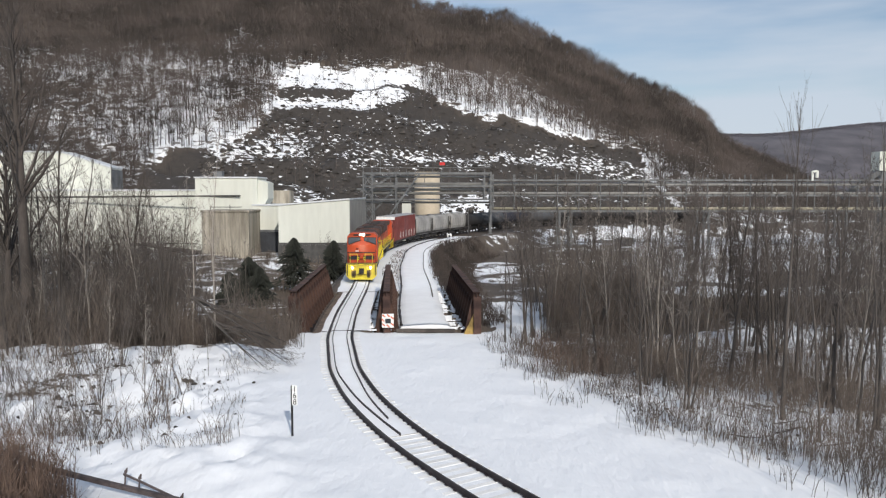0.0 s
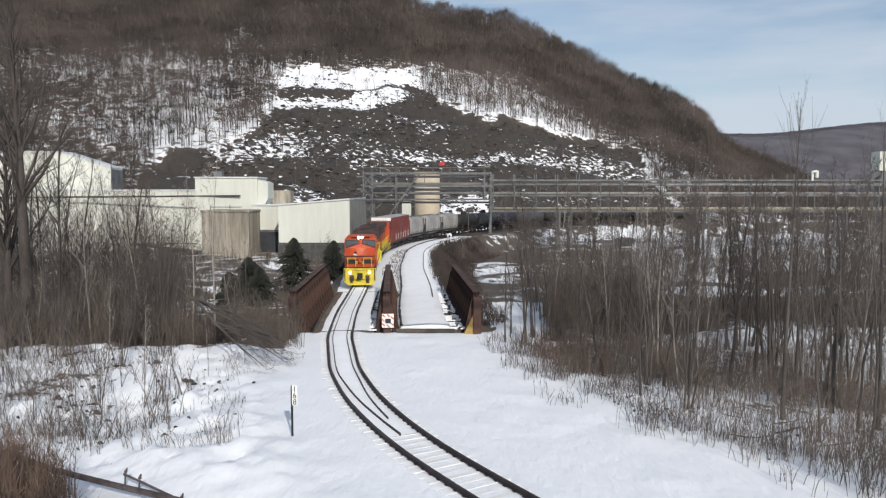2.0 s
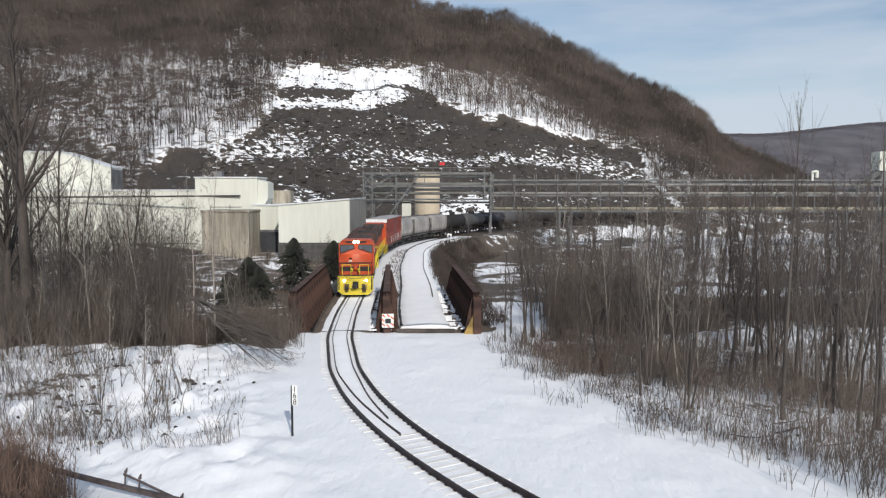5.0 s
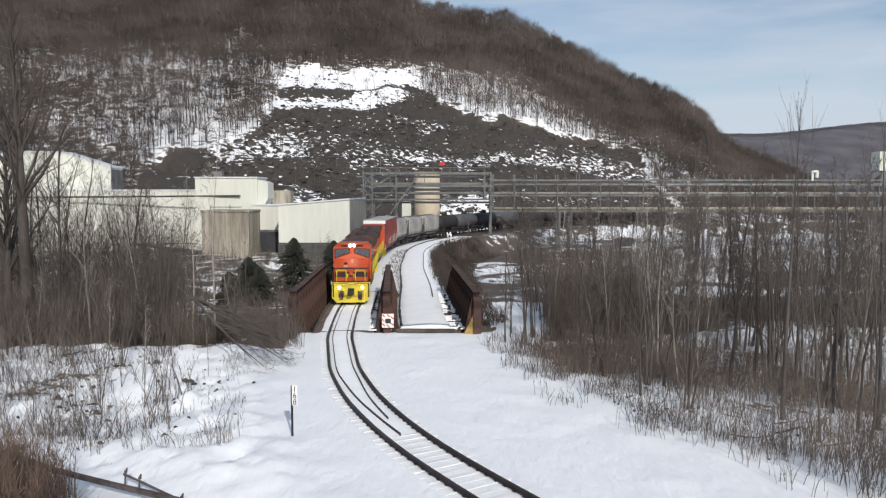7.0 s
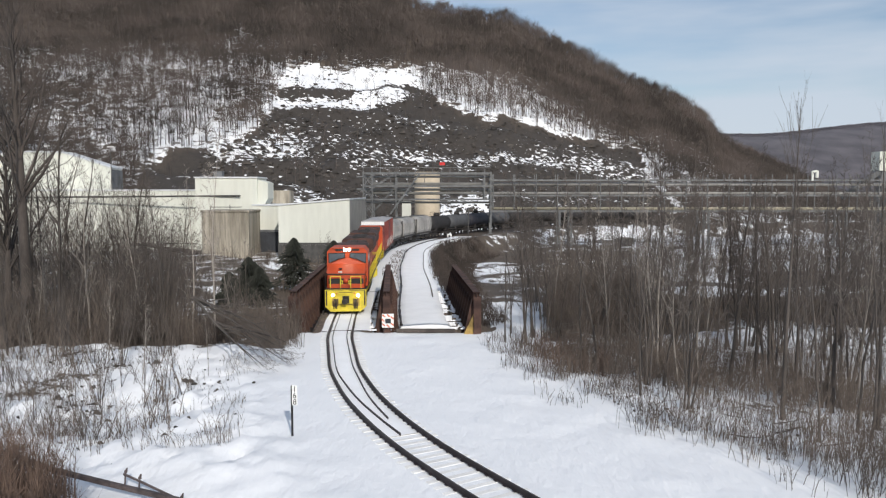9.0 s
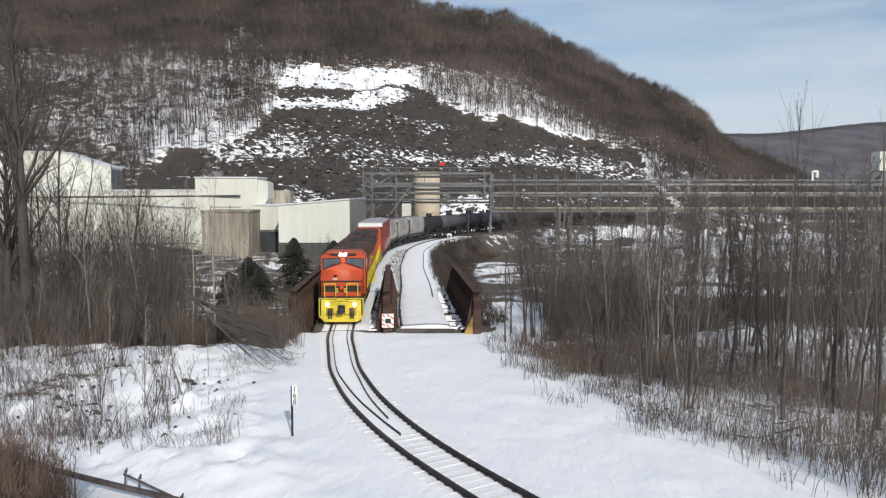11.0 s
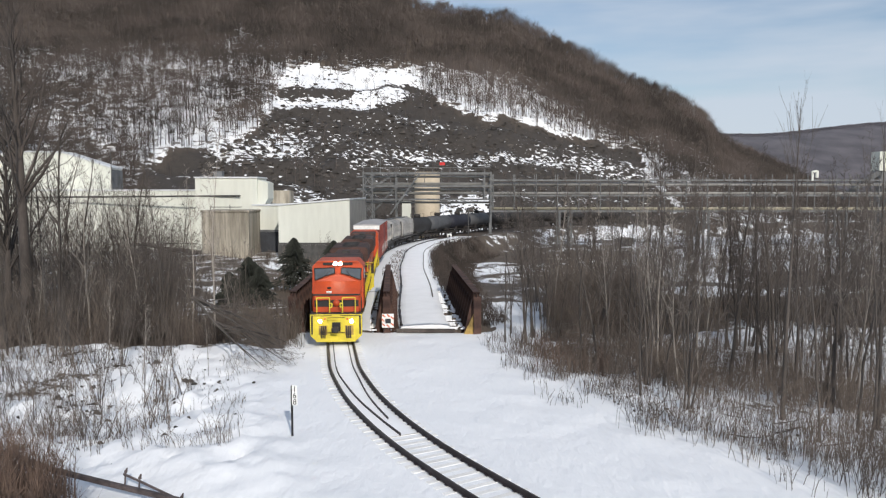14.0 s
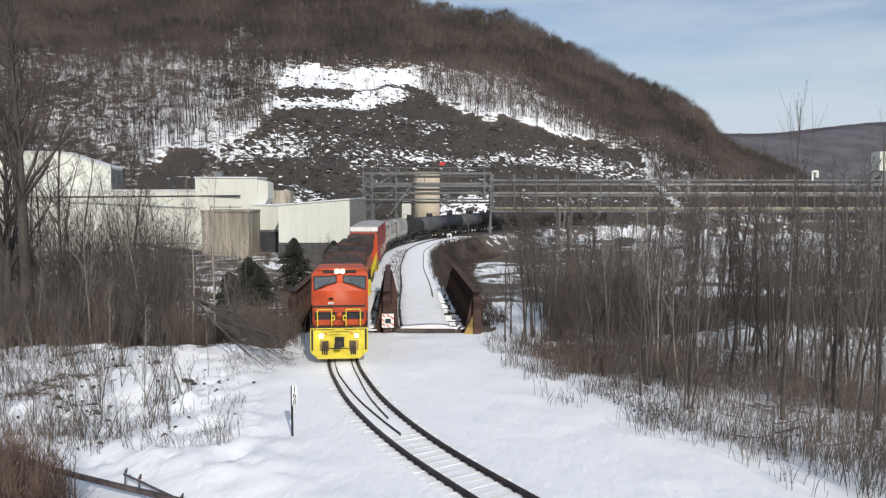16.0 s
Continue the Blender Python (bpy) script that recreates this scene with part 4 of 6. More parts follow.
    for sx in (-1, 1):
        y = -L / 2 + 1.4
        while y < f - 4.4:
            m = Matrix.Translation((sx * 1.49, y, 1.62))
            if post is None:
                bm = bmesh.new()
                add_rod(bm, (0, 0, 0), (0, 0, 1.05), 0.03, 6)
                post = part("rail_post", bm, M_YELLOW, lo, m=m)
            else:
                twin(post, m, lo)
            y += 1.55
        rod_part("side_handrail", (sx * 1.49, -L / 2 + 1.4, 2.67), (sx * 1.49, f - 4.4, 2.67), 0.03, M_YELLOW, lo, 6)
    box_part("fuel_tank", (2.7, 5.0, 0.85), (0, 0, 0.85), M_BLACK, lo, bevel=0.15)
    truck(lo, f - 3.4)
    truck(lo, -L / 2 + 3.6)
    return lo


def boxcar():
    b = thing("boxcar", "oxide-red ribbed boxcar with pale roof and graffiti", "freight car")
    L, w = 17.2, 1.56
    body = box_part("body", (2 * w, L, 4.0), (0, 0, 3.1), M_BOXRED, b, bevel=0.02)
    bm = bmesh.new()
    add_prism(bm, [(-1.6, 5.1), (0, 5.25), (1.6, 5.1), (1.6, 5.04), (-1.6, 5.04)], -L / 2 - 0.1, L / 2 + 0.1)
    part("roof", bm, M_CARROOF, b, "dusty grey metal roof")
    box_part("end_panel", (3.08, 0.14, 0.46), (0, L / 2 + 0.05, 4.82), M_WHITEPLATE, b, "white panel across the top of the end")
    rib = None
    for sx in (-1, 1):
        for k in range(19):
            y = -L / 2 + 0.3 + k * (L - 0.6) / 18
            if abs(y) < 1.8:
                continue
            m = Matrix.Translation((sx * 1.59, y, 3.1))
            if rib is None:
                bm = bmesh.new()
                add_box(bm, (0.08, 0.16, 3.85), (0, 0, 0), 0.02)
                rib = part("side_rib", bm, M_BOXRED, b, m=m)
            else:
                twin(rib, m, b)
        box_part("sliding_door", (0.1, 3.4, 3.6), (sx * 1.61, 0, 3.0), M_BOXRED, b, bevel=0.02)
        box_part("side_sill", (0.1, L, 0.3), (sx * 1.55, 0, 1.05), M_STEEL, b)
        rnd = random.Random(4)
        for k in range(6):
            y = -6.9 + k * 2.4 + rnd.uniform(-0.5, 0.5)
            bm = bmesh.new()
            for j in range(3):
                add_box(bm, (0.012, rnd.uniform(0.1, 0.2), rnd.uniform(0.7, 1.3)), (sx * 1.67, y + j * 0.3 - 0.3, 1.95), 0.0, Matrix.Rotation(rnd.uniform(-0.2, 0.2), 3, "X"))
            part("graffiti", bm, M_GRAFFITI, b, "pale painted strokes")
    er = None
    for sy in (-1, 1):
        for k in range(7):
            m = Matrix.Translation((0, sy * (L / 2 + 0.03), 1.4 + 0.4 * k))
            if er is None:
                bm = bmesh.new()
                add_box(bm, (2.8, 0.1, 0.18), (0, 0, 0), 0.04)
                er = part("end_rib", bm, M_BOXRED, b, m=m)
            else:
                twin(er, m, b)
        coupler(b, sy * L / 2, sy)
        bm = bmesh.new()
        for k in range(9):
            add_box(bm, (0.45, 0.03, 0.03), (1.2, sy * (L / 2 + 0.14), 1.0 + 0.42 * k))
        part("ladder", bm, M_BOXRED, b)
    truck(b, L / 2 - 2.0, 2, 1.75)
    truck(b, -L / 2 + 2.0, 2, 1.75)
    return b


def hopper():
    h = thing("covered_hopper", "grey covered hopper car with ribbed sloping sides", "freight car", "covered hoppers of the train")
    L = 9.7
    bm = bmesh.new()
    half = [(1.0, 0.95), (1.32, 1.4), (1.5, 2.0), (1.56, 2.8), (1.5, 3.5), (1.3, 4.05), (0.9, 4.4), (0.4, 4.52)]
    ring = [(-a, b) for a, b in half] + half[::-1]
    add_prism(bm, ring, -L / 2 + 0.9, L / 2 - 0.9)
    part("body", bm, M_HOPPER, h)
    for sy in (-1, 1):
        bm = bmesh.new()
        add_prism(bm, [(sy * (L / 2 - 0.9), 2.2), (sy * (L / 2 - 0.2), 3.0), (sy * (L / 2 - 0.2), 4.0), (sy * (L / 2 - 0.9), 4.3)], -1.3, 1.3, "x")
        part("end_slope", bm, M_HOPPER, h)
        bm = bmesh.new()
        for sx in (-1, 1):
            add_box(bm, (0.12, 0.12, 2.9), (sx * 1.35, sy * (L / 2 - 0.25), 2.6))
        add_box(bm, (2.9, 1.7, 0.2), (0, sy * (L / 2 - 0.9), 1.2))
        part("end_frame", bm, M_STEEL, h)
        coupler(h, sy * L / 2, sy)
    rib = None
    for sx in (-1, 1):
        for k in range(7):
            y = -L / 2 + 1.8 + k * (L - 3.6) / 6
            m = Matrix.Translation((sx * 1.53, y, 2.75))
            if rib is None:
                bm = bmesh.new()
                add_box(bm, (0.1, 0.1, 1.7))
                rib = part("side_rib", bm, M_HOPPER, h, m=m)
            else:
                twin(rib, m, h)
        box_part("side_sill", (0.12, L - 0.6, 0.3), (sx * 1.5, 0, 1.35), M_STEEL, h)
    for k in range(2):
        box_part("discharge_gate", (1.4, 1.6, 0.8), (0, -1.6 + k * 3.2, 0.75), M_STEEL, h, bevel=0.05, taper=(1.4, 1.5))
    box_part("roof_walk", (0.6, L - 1, 0.06), (0, 0, 4.62), M_GALV, h)
    truck(h, L / 2 - 1.9, 2, 1.75)
    truck(h, -L / 2 + 1.9, 2, 1.75)
    return h


def tank_car(mat, label):
    t = thing("tank_car", label, "freight car", "tank cars of the train")
    L, r = 11.1, 1.5
    bm = bmesh.new()
    prof = [(-L / 2 + 0.25, 0.05), (-L / 2 + 0.32, 0.75), (-L / 2 + 0.55, 1.2), (-L / 2 + 1.0, r)]
    prof = prof + [(-y, q) for y, q in reversed(prof)]
    rings = [[bm.verts.new((q * math.cos(a), y, 2.75 + q * math.sin(a))) for a in np.linspace(0, 2 * math.pi, 28, endpoint=False)] for y, q in prof]
    for a, b in zip(rings, rings[1:]):
        for i in range(28):
            bm.faces.new((a[i], a[(i + 1) % 28], b[(i + 1) % 28], b[i]))
    bm.faces.new(rings[0]), bm.faces.new(rings[-1])
    bmesh.ops.recalc_face_normals(bm, faces=bm.faces[:])
    part("tank", bm, mat, t, smooth=True)
    rod_part("dome", (0, 0, 4.1), (0, 0, 4.75), 0.62, M_STEEL, t, 16)
    rod_part("dome_lid", (0, 0, 4.75), (0, 0, 4.86), 0.45, M_STEEL, t, 16)
    bm = bmesh.new()
    for sx in (-1, 1):
        add_box(bm, (0.05, 2.6, 0.05), (sx * 0.9, 0, 4.95))
        for sy in (-1, 1):
            add_box(bm, (0.05, 0.05, 0.7), (sx * 0.9, sy * 1.3, 4.6))
    part("platform_rail", bm, M_STEEL, t)
    box_part("centre_sill", (0.6, L - 0.3, 0.4), (0, 0, 1.1), M_STEEL, t)
    for sy in (-1, 1):
        box_part("end_platform", (2.9, 1.6, 0.12), (0, sy * (L / 2 - 0.9), 1.3), M_STEEL, t)
        box_part("saddle", (2.2, 0.8, 0.9), (0, sy * (L / 2 - 2.6), 1.55), M_STEEL, t, bevel=0.05)
        coupler(t, sy * L / 2, sy)
    truck(t, L / 2 - 1.9, 2, 1.75)
    truck(t, -L / 2 + 1.9, 2, 1.75)
    return t


TRAIN = []       # thing, half its length between truck centres, distance of its middle behind the leader's front, whether it runs backwards


def build_train():
    behind = 0.0
    cars = [(locomotive(True), 22.2, 7.2), (locomotive(False), 22.2, 7.2), (boxcar(), 18.1, 6.5)]
    hop = hopper()
    black = tank_car(M_TANK, "black tank car with a domed top")
    grey = tank_car(M_TANKGREY, "blue-grey tank car with a domed top")
    navy = tank_car(M_TANKNAVY, "navy-blue tank car with a domed top")
    cars += [(hop, 10.3, 3.2)] + [(copy_thing(hop, Matrix()), 10.3, 3.2) for _ in range(2)]
    cars += [(black, 11.6, 3.7), (grey, 11.6, 3.7), (navy, 11.6, 3.7), (copy_thing(grey, Matrix()), 11.6, 3.7)]
    cars += [(copy_thing(black, Matrix()), 11.6, 3.7) for _ in range(5)]
    for ob, length, half in cars:
        TRAIN.append((ob, half, behind + length / 2, len(TRAIN) == 1))
        behind += length


build_train()
FRONT_AT = [(0.0, 74.0), (16.0, 38.2)]      # where the leader's front stands on the line, by its y


def car_pose(t, half, behind, turned):
    s0, s1 = arc_at(FRONT_AT[0][1]), arc_at(FRONT_AT[1][1])
    s = s0 + (s1 - s0) * t / 16.0 + behind
    fx, fy = on_track(s - half)
    bx, by = on_track(s + half)
    return Matrix.Translation(((fx + bx) / 2, (fy + by) / 2, 0)) @ Matrix.Rotation(math.atan2(fy - by, fx - bx) - math.pi / 2 + (math.pi if turned else 0), 4, "Z")


def motions():
    for ob, half, behind, turned in TRAIN:
        walk(ob, [(t, car_pose(t, half, behind, turned)) for t in np.arange(0, 16.01, 1.0).tolist()])
    # the wheels of the leading three vehicles roll at the train's pace
    pace = (arc_at(FRONT_AT[0][1]) - arc_at(FRONT_AT[1][1])) / 16.0
    times = np.linspace(0, 16, 61).tolist()
    for ob, _, _, turned in TRAIN[:3]:
        spin = pace if turned else -pace
        for wheel, m in WHEELS[ob]:
            walk(wheel, [(t, Matrix.Translation(m.translation) @ Matrix.Rotation(spin * t / 0.5, 4, "X") @ Matrix.Rotation(math.pi / 2, 4, "Y")) for t in times])


# ---- works on the far bank ----
def hall(name, label, x0, x1, y0, y1, z0, ridge, mat=None, base=-5.0):
    """A clad hall: a front outline (x, z pairs, left to right along the eaves) drawn back in depth, with a roof sheet and a plinth."""
    mat = mat or M_WALL
    h = thing(name, label, "building")
    bm = bmesh.new()
    add_prism(bm, [(x0, base)] + ridge + [(x1, base)], y0, y1)
    part("wall", bm, mat, h)
    for (xa, za), (xb, zb) in zip(ridge, ridge[1:]):
        if abs(xb - xa) > 0.5:
            bm = bmesh.new()
            add_prism(bm, [(xa - 0.15, za + 0.03), (xb + 0.15, zb + 0.03), (xb + 0.15, zb + 0.28), (xa - 0.15, za + 0.28)], y0 - 0.2, y1)
            part("roof", bm, M_ROOF, h, "pale metal roof edge")
    # upright laps of the cladding
    lap = None
    for x in np.arange(x0 + 1.0, x1 - 0.5, 3.0):
        top = float(np.interp(x, [p[0] for p in ridge], [p[1] for p in ridge]))
        m = Matrix.Translation((x, y0 - 0.02, (top + z0) / 2)) @ Matrix.Diagonal((1, 1, max(top - z0 - 0.1, 0.5), 1))
        if lap is None:
            bm = bmesh.new()
            add_box(bm, (0.07, 0.05, 1.0))
            lap = part("cladding_lap", bm, mat, h, m=m)
        else:
            twin(lap, m, h)
    return h


def build_works():
    right = hall("factory_hall", "cream metal-clad factory hall with shallow sloping roof", -28.0, -15.9, 125, 150, 0.0, [(-28.0, 6.75), (-15.9, 7.75)])
    # added dark panel in place of the dark ground below the wall
    box_part("base_course", (12.3, 0.3, 3.4), (-21.95, 124.95, -1.6), M_TRIM, right, "dark panel standing in for ground below the wall")
    box_part("base_trim", (12.2, 0.1, 0.35), (-21.95, 124.85, 0.3), M_TRIM, right)
    bm = bmesh.new()
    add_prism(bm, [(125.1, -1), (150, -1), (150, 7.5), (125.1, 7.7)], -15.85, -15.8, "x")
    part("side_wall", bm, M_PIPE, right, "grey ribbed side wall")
    block = hall("factory_block", "tall cream factory block with a flat roof", -45.4, -34.0, 135, 142, -1, [(-45.4, 11.6), (-34.0, 11.6)])
    bm = bmesh.new()
    add_prism(bm, [(-34.0, 11.4), (-32.2, 10.8), (-32.2, 7.9), (-34.0, 4.8)], 135.5, 140)
    part("chute_housing", bm, M_WALL, block, "sloped cream housing on the side wall")
    box_part("roof_vent", (1.6, 1.6, 1.2), (-42.5, 140, 12.4), M_GALV, block, bevel=0.05)
    for x in (-36.5, -39.0):
        rod_part("roof_pipe", (x, 138, 11.6), (x, 138, 12.9), 0.12, M_TRIM, block)
    low = hall("factory_annex", "low cream annex with a dark loading doorway", -34.4, -27.5, 133, 150, -1.5, [(-34.4, 6.6), (-27.5, 6.6)])
    # solid dark panel gives the doorway its inner shade by colour
    box_part("loading_door", (4.5, 0.3, 5.6), (-31.3, 132.93, -0.9), M_DOOR, low, "dark panel painted for the shade inside the doorway")
    box_part("door_lintel", (4.9, 0.35, 0.35), (-31.3, 132.9, 2.1), M_GALV, low)
    box_part("back_tower", (4.0, 4.0, 10.2), (-31.8, 145, 4.3), M_CONCRETE, low, "grey stair tower")
    long = hall("factory_shed", "long low cream shed with a dark pipe along its wall", -84, -45.2, 139, 158, -1, [(-84, 9.3), (-45.2, 9.3)])
    rod_part("wall_pipe", (-86, 138.7, 8.0), (-37, 134.4, 8.4), 0.16, M_TRIM, long)
    for x in np.arange(-80, -46, 6.0):
        rod_part("pipe_hanger", (x, 138.75, 7.9), (x, 138.95, 9.2), 0.05, M_TRIM, long, 5)
    big = hall("factory_warehouse", "large pale warehouse with a shallow gable", -110, -67.4, 150, 155, -1, [(-110, 14.5), (-84, 17.2), (-77, 17.0), (-67.4, 13.9)])
    bm = bmesh.new()
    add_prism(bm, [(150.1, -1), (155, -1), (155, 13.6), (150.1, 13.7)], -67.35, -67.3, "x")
    # side face coloured grey: its shade is put into the colour
    part("side_wall", bm, M_GALV, big, "grey side wall with its shade painted in")
    # concrete bunker with stained ribs
    bun = thing("concrete_bunker", "square stained concrete bunker with ribbed walls", "bunker")
    box_part("body", (8.0, 8.0, 11.0), (-37.1, 129.0, 0.2), M_CONCRETE, bun, bevel=0.1)
    box_part("rim", (8.3, 8.3, 0.35), (-37.1, 129.0, 5.8), M_CONCRETE, bun, bevel=0.06)
    rib = None
    for k in range(9):
        m = Matrix.Translation((-40.7 + k * 0.9, 124.97, 0.1))
        if rib is None:
            bm = bmesh.new()
            add_box(bm, (0.2, 0.18, 10.8), (0, 0, 0), 0.03)
            rib = part("rib", bm, M_CONCRETE, bun, m=m)
        else:
            twin(rib, m, bun)
    bm = bmesh.new()
    for a, b in (((-39.8, 126, 5.9), (-39.8, 126, 6.7)), ((-36.5, 126, 5.9), (-36.5, 126, 6.9)), ((-39.8, 126, 6.5), (-34.5, 126, 6.5))):
        add_rod(bm, a, b, 0.06, 6)
    part("top_rail", bm, M_STEEL, bun)
    # tan silo behind the steel tower, scaled about the eye to fit the view
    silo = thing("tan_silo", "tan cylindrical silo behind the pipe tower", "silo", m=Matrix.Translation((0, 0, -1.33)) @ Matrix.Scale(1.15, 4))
    bm = bmesh.new()
    bmesh.ops.create_cone(bm, cap_ends=True, segments=36, radius1=2.95, radius2=2.95, depth=19.5)
    part("shell", bm, M_TAN, silo, smooth=True, m=Matrix.Translation((-3.7, 172, 4.0)))
    hoop = None
    for z in (-2, 1, 4, 7, 10, 13):
        if hoop is None:
            bm = bmesh.new()
            bmesh.ops.create_cone(bm, cap_ends=False, segments=36, radius1=3.0, radius2=3.0, depth=0.14)
            hoop = part("hoop", bm, M_TAN, silo, m=Matrix.Translation((-3.7, 172, z)))
        else:
            twin(hoop, Matrix.Translation((-3.7, 172, z)), silo)
    box_part("white_cabinet", (2.0, 2.0, 9.0), (-8.2, 166, 2.6), M_WALL, silo, "white casing beside the silo")
    sign = thing("track_marker", "small white marker board with a dark centre beside the track", "sign", m=Matrix.Translation((1.3, 149.0, -0.35)))
    box_part("board", (0.9, 0.05, 0.9), (0, 0, 0.55), M_WHITEPLATE, sign)
    box_part("centre", (0.35, 0.02, 0.35), (0, -0.04, 0.55), M_DOOR, sign)
    pole = thing("signal_pole", "slim dark steel pole beside the far track", "pole")
    rod_part("shaft", (4.95, 143.5, -1.5), (4.95, 143.5, 6.1), 0.09, M_TRIM, pole)
    flag = thing("red_flag", "small red flag on the hillside", "flag")
    rod_part("staff", (0.0, 205, 3), (0.0, 205, 17), 0.06, M_GALV, flag)
    box_part("cloth", (1.5, 0.06, 0.8), (-0.2, 205, 17.0), M_RED, flag)


AWAY = Matrix.Translation((0, 0, -0.89)) @ Matrix.Scale(1.10, 4)   # steelwork pushed back by scaling about the camera's eye, to fit its view


def beam(name, a, b, w, mat, parent, label=""):
    a, b = Vector(a), Vector(b)
    d = b - a
    bm = bmesh.new()
    add_box(bm, (w, w, d.length), (0, 0, 0))
    return part(name, bm, mat, parent, label, m=Matrix.Translation((a + b) / 2) @ d.to_track_quat("Z", "Y").to_matrix().to_4x4())


def build_pipe_bridge():
    """The steel tower over the tracks and the long pipe bridge that runs from it."""
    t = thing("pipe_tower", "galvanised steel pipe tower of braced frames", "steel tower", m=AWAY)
    x0, x1, ya, yb = -16.1, 9.7, 149.0, 153.0
    for y in (ya, yb):
        for x in (x0, x0 + 1.8, -9.5, x1 - 1.3, x1):
            beam("column", (x, y, -4 if x < 0 or x == x1 else 7.4), (x, y, 13.2), 0.28, M_GALV, t)
        for z in (7.6, 10.3, 12.9):
            beam("chord", (x0, y, z), (x1, y, z), 0.34, M_GALV, t)
        for z in (0, 2.3, 4.7, 7.6, 10.3):
            beam("brace", (x0, y, z), (x0 + 1.8, y, z + 2.4), 0.14, M_GALV, t)
            beam("brace", (x0 + 1.8, y, z), (x0, y, z + 2.4), 0.14, M_GALV, t)
        beam("brace", (-9.5, y, 10.3), (x0 + 1.8, y, 5.0), 0.16, M_GALV, t)
        beam("brace", (-14.0, y, 10.3), (-9.5, y, 12.9), 0.16, M_GALV, t)
        beam("brace", (x1 - 1.3, y, 7.6), (x1, y, 10.3), 0.14, M_GALV, t)
    for x in (x0, -9.5, x1):
        for z in (7.6, 10.3, 12.9):
            beam("cross_beam", (x, ya, z), (x, yb, z), 0.24, M_GALV, t)
    for k, x in enumerate(np.arange(x0, x1, 1.75)):
        beam("rail_post", (x, ya, 12.9), (x, ya, 13.7 + 0.5 * (k % 3 == 0)), 0.13, M_GALV, t)
        if k % 2:
            beam("hanger", (x, yb, 10.3), (x, yb, 12.9), 0.12, M_GALV, t)
    beam("mast", (-13.0, yb, 12.9), (-13.0, yb, 18.2), 0.12, M_GALV, t)
    for z, r in ((12.2, 0.2), (9.6, 0.24), (7.0, 0.22)):
        rod_part("pipe", (x0 - 1.5, ya + 1.2, z), (x1, ya + 1.2, z), r, M_PIPE, t, 12, "lagged pipe")
    beam("handrail", (x0, ya, 14.0), (x1, ya, 14.0), 0.09, M_GALV, t)
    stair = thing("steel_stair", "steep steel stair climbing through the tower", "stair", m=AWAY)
    beam("stringer", (-10.6, 148.4, 4.7), (-4.6, 148.4, 12.9), 0.3, M_GALV, stair)
    beam("stringer", (-10.6, 147.6, 4.7), (-4.6, 147.6, 12.9), 0.3, M_GALV, stair)
    tread = None
    for k in range(26):
        m = Matrix.Translation((-10.6 + 6.0 * k / 26, 148, 4.7 + 8.2 * k / 26))
        if tread is None:
            bm = bmesh.new()
            add_box(bm, (0.3, 0.7, 0.04))
            tread = part("tread", bm, M_GALV, stair, m=m)
        else:
            twin(tread, m, stair)
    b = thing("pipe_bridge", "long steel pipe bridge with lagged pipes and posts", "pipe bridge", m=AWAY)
    xe = 112.0
    for y in (149.5, 152.5):
        for z, w in ((11.5, 0.3), (8.4, 0.34), (5.2, 0.36)):
            beam("chord", (x1, y, z), (xe, y, z), w, M_GALV, b)
        post = brace = None
        for k in range(24):
            x = x1 + 0.5 + k * 4.35
            if post is None:
                post = beam("post", (x, y, 5.2), (x, y, 12.7), 0.17, M_GALV, b)
            else:
                twin(post, Matrix.Translation((k * 4.35, 0, 0)) @ post.matrix_basis, b)
    for k in range(4):
        x = x1 + 14 + k * 28
        for y in (149.5, 152.5):
            beam("leg", (x, y, -5), (x, y, 5.2), 0.4, M_GALV, b)
            beam("leg", (x + 2.4, y, -5), (x + 2.4, y, 5.2), 0.4, M_GALV, b)
        beam("leg_brace", (x, 149.5, -4), (x + 2.4, 149.5, 5), 0.14, M_GALV, b)
    for z, y, r, mat in ((5.75, 150.2, 0.3, M_PIPEYEL), (5.7, 151.2, 0.25, M_PIPE), (8.85, 150.1, 0.28, M_PIPE), (8.8, 151.3, 0.22, M_PIPE), (10.7, 150.6, 0.35, M_PIPE)):
        rod_part("pipe", (x1 - (24 if z > 8 else 0), y, z), (xe, y, z), r, mat, b, 14, "lagged pipe")
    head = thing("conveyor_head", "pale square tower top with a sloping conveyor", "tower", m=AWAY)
    box_part("cabin", (3.5, 3.2, 4.0), (92.4, 155, 15.5), M_WALL, head, bevel=0.05)
    box_part("support", (2.4, 2.4, 19.0), (92.6, 155, 4.4), M_GALV, head)
    beam("conveyor", (92.0, 154.5, 14.0), (83.0, 153.0, 8.0), 1.0, M_GALV, head)
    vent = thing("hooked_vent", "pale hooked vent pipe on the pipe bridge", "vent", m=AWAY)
    bm = bmesh.new()
    add_rod(bm, (74.6, 149, 11.4), (74.6, 149, 13.3), 0.22, 10)
    add_rod(bm, (74.6, 149, 13.2), (75.5, 149, 13.3), 0.24, 10)
    add_rod(bm, (75.5, 149, 13.4), (75.5, 149, 12.0), 0.3, 10)
    part("pipe", bm, M_WALL, vent)


build_works()
build_pipe_bridge()


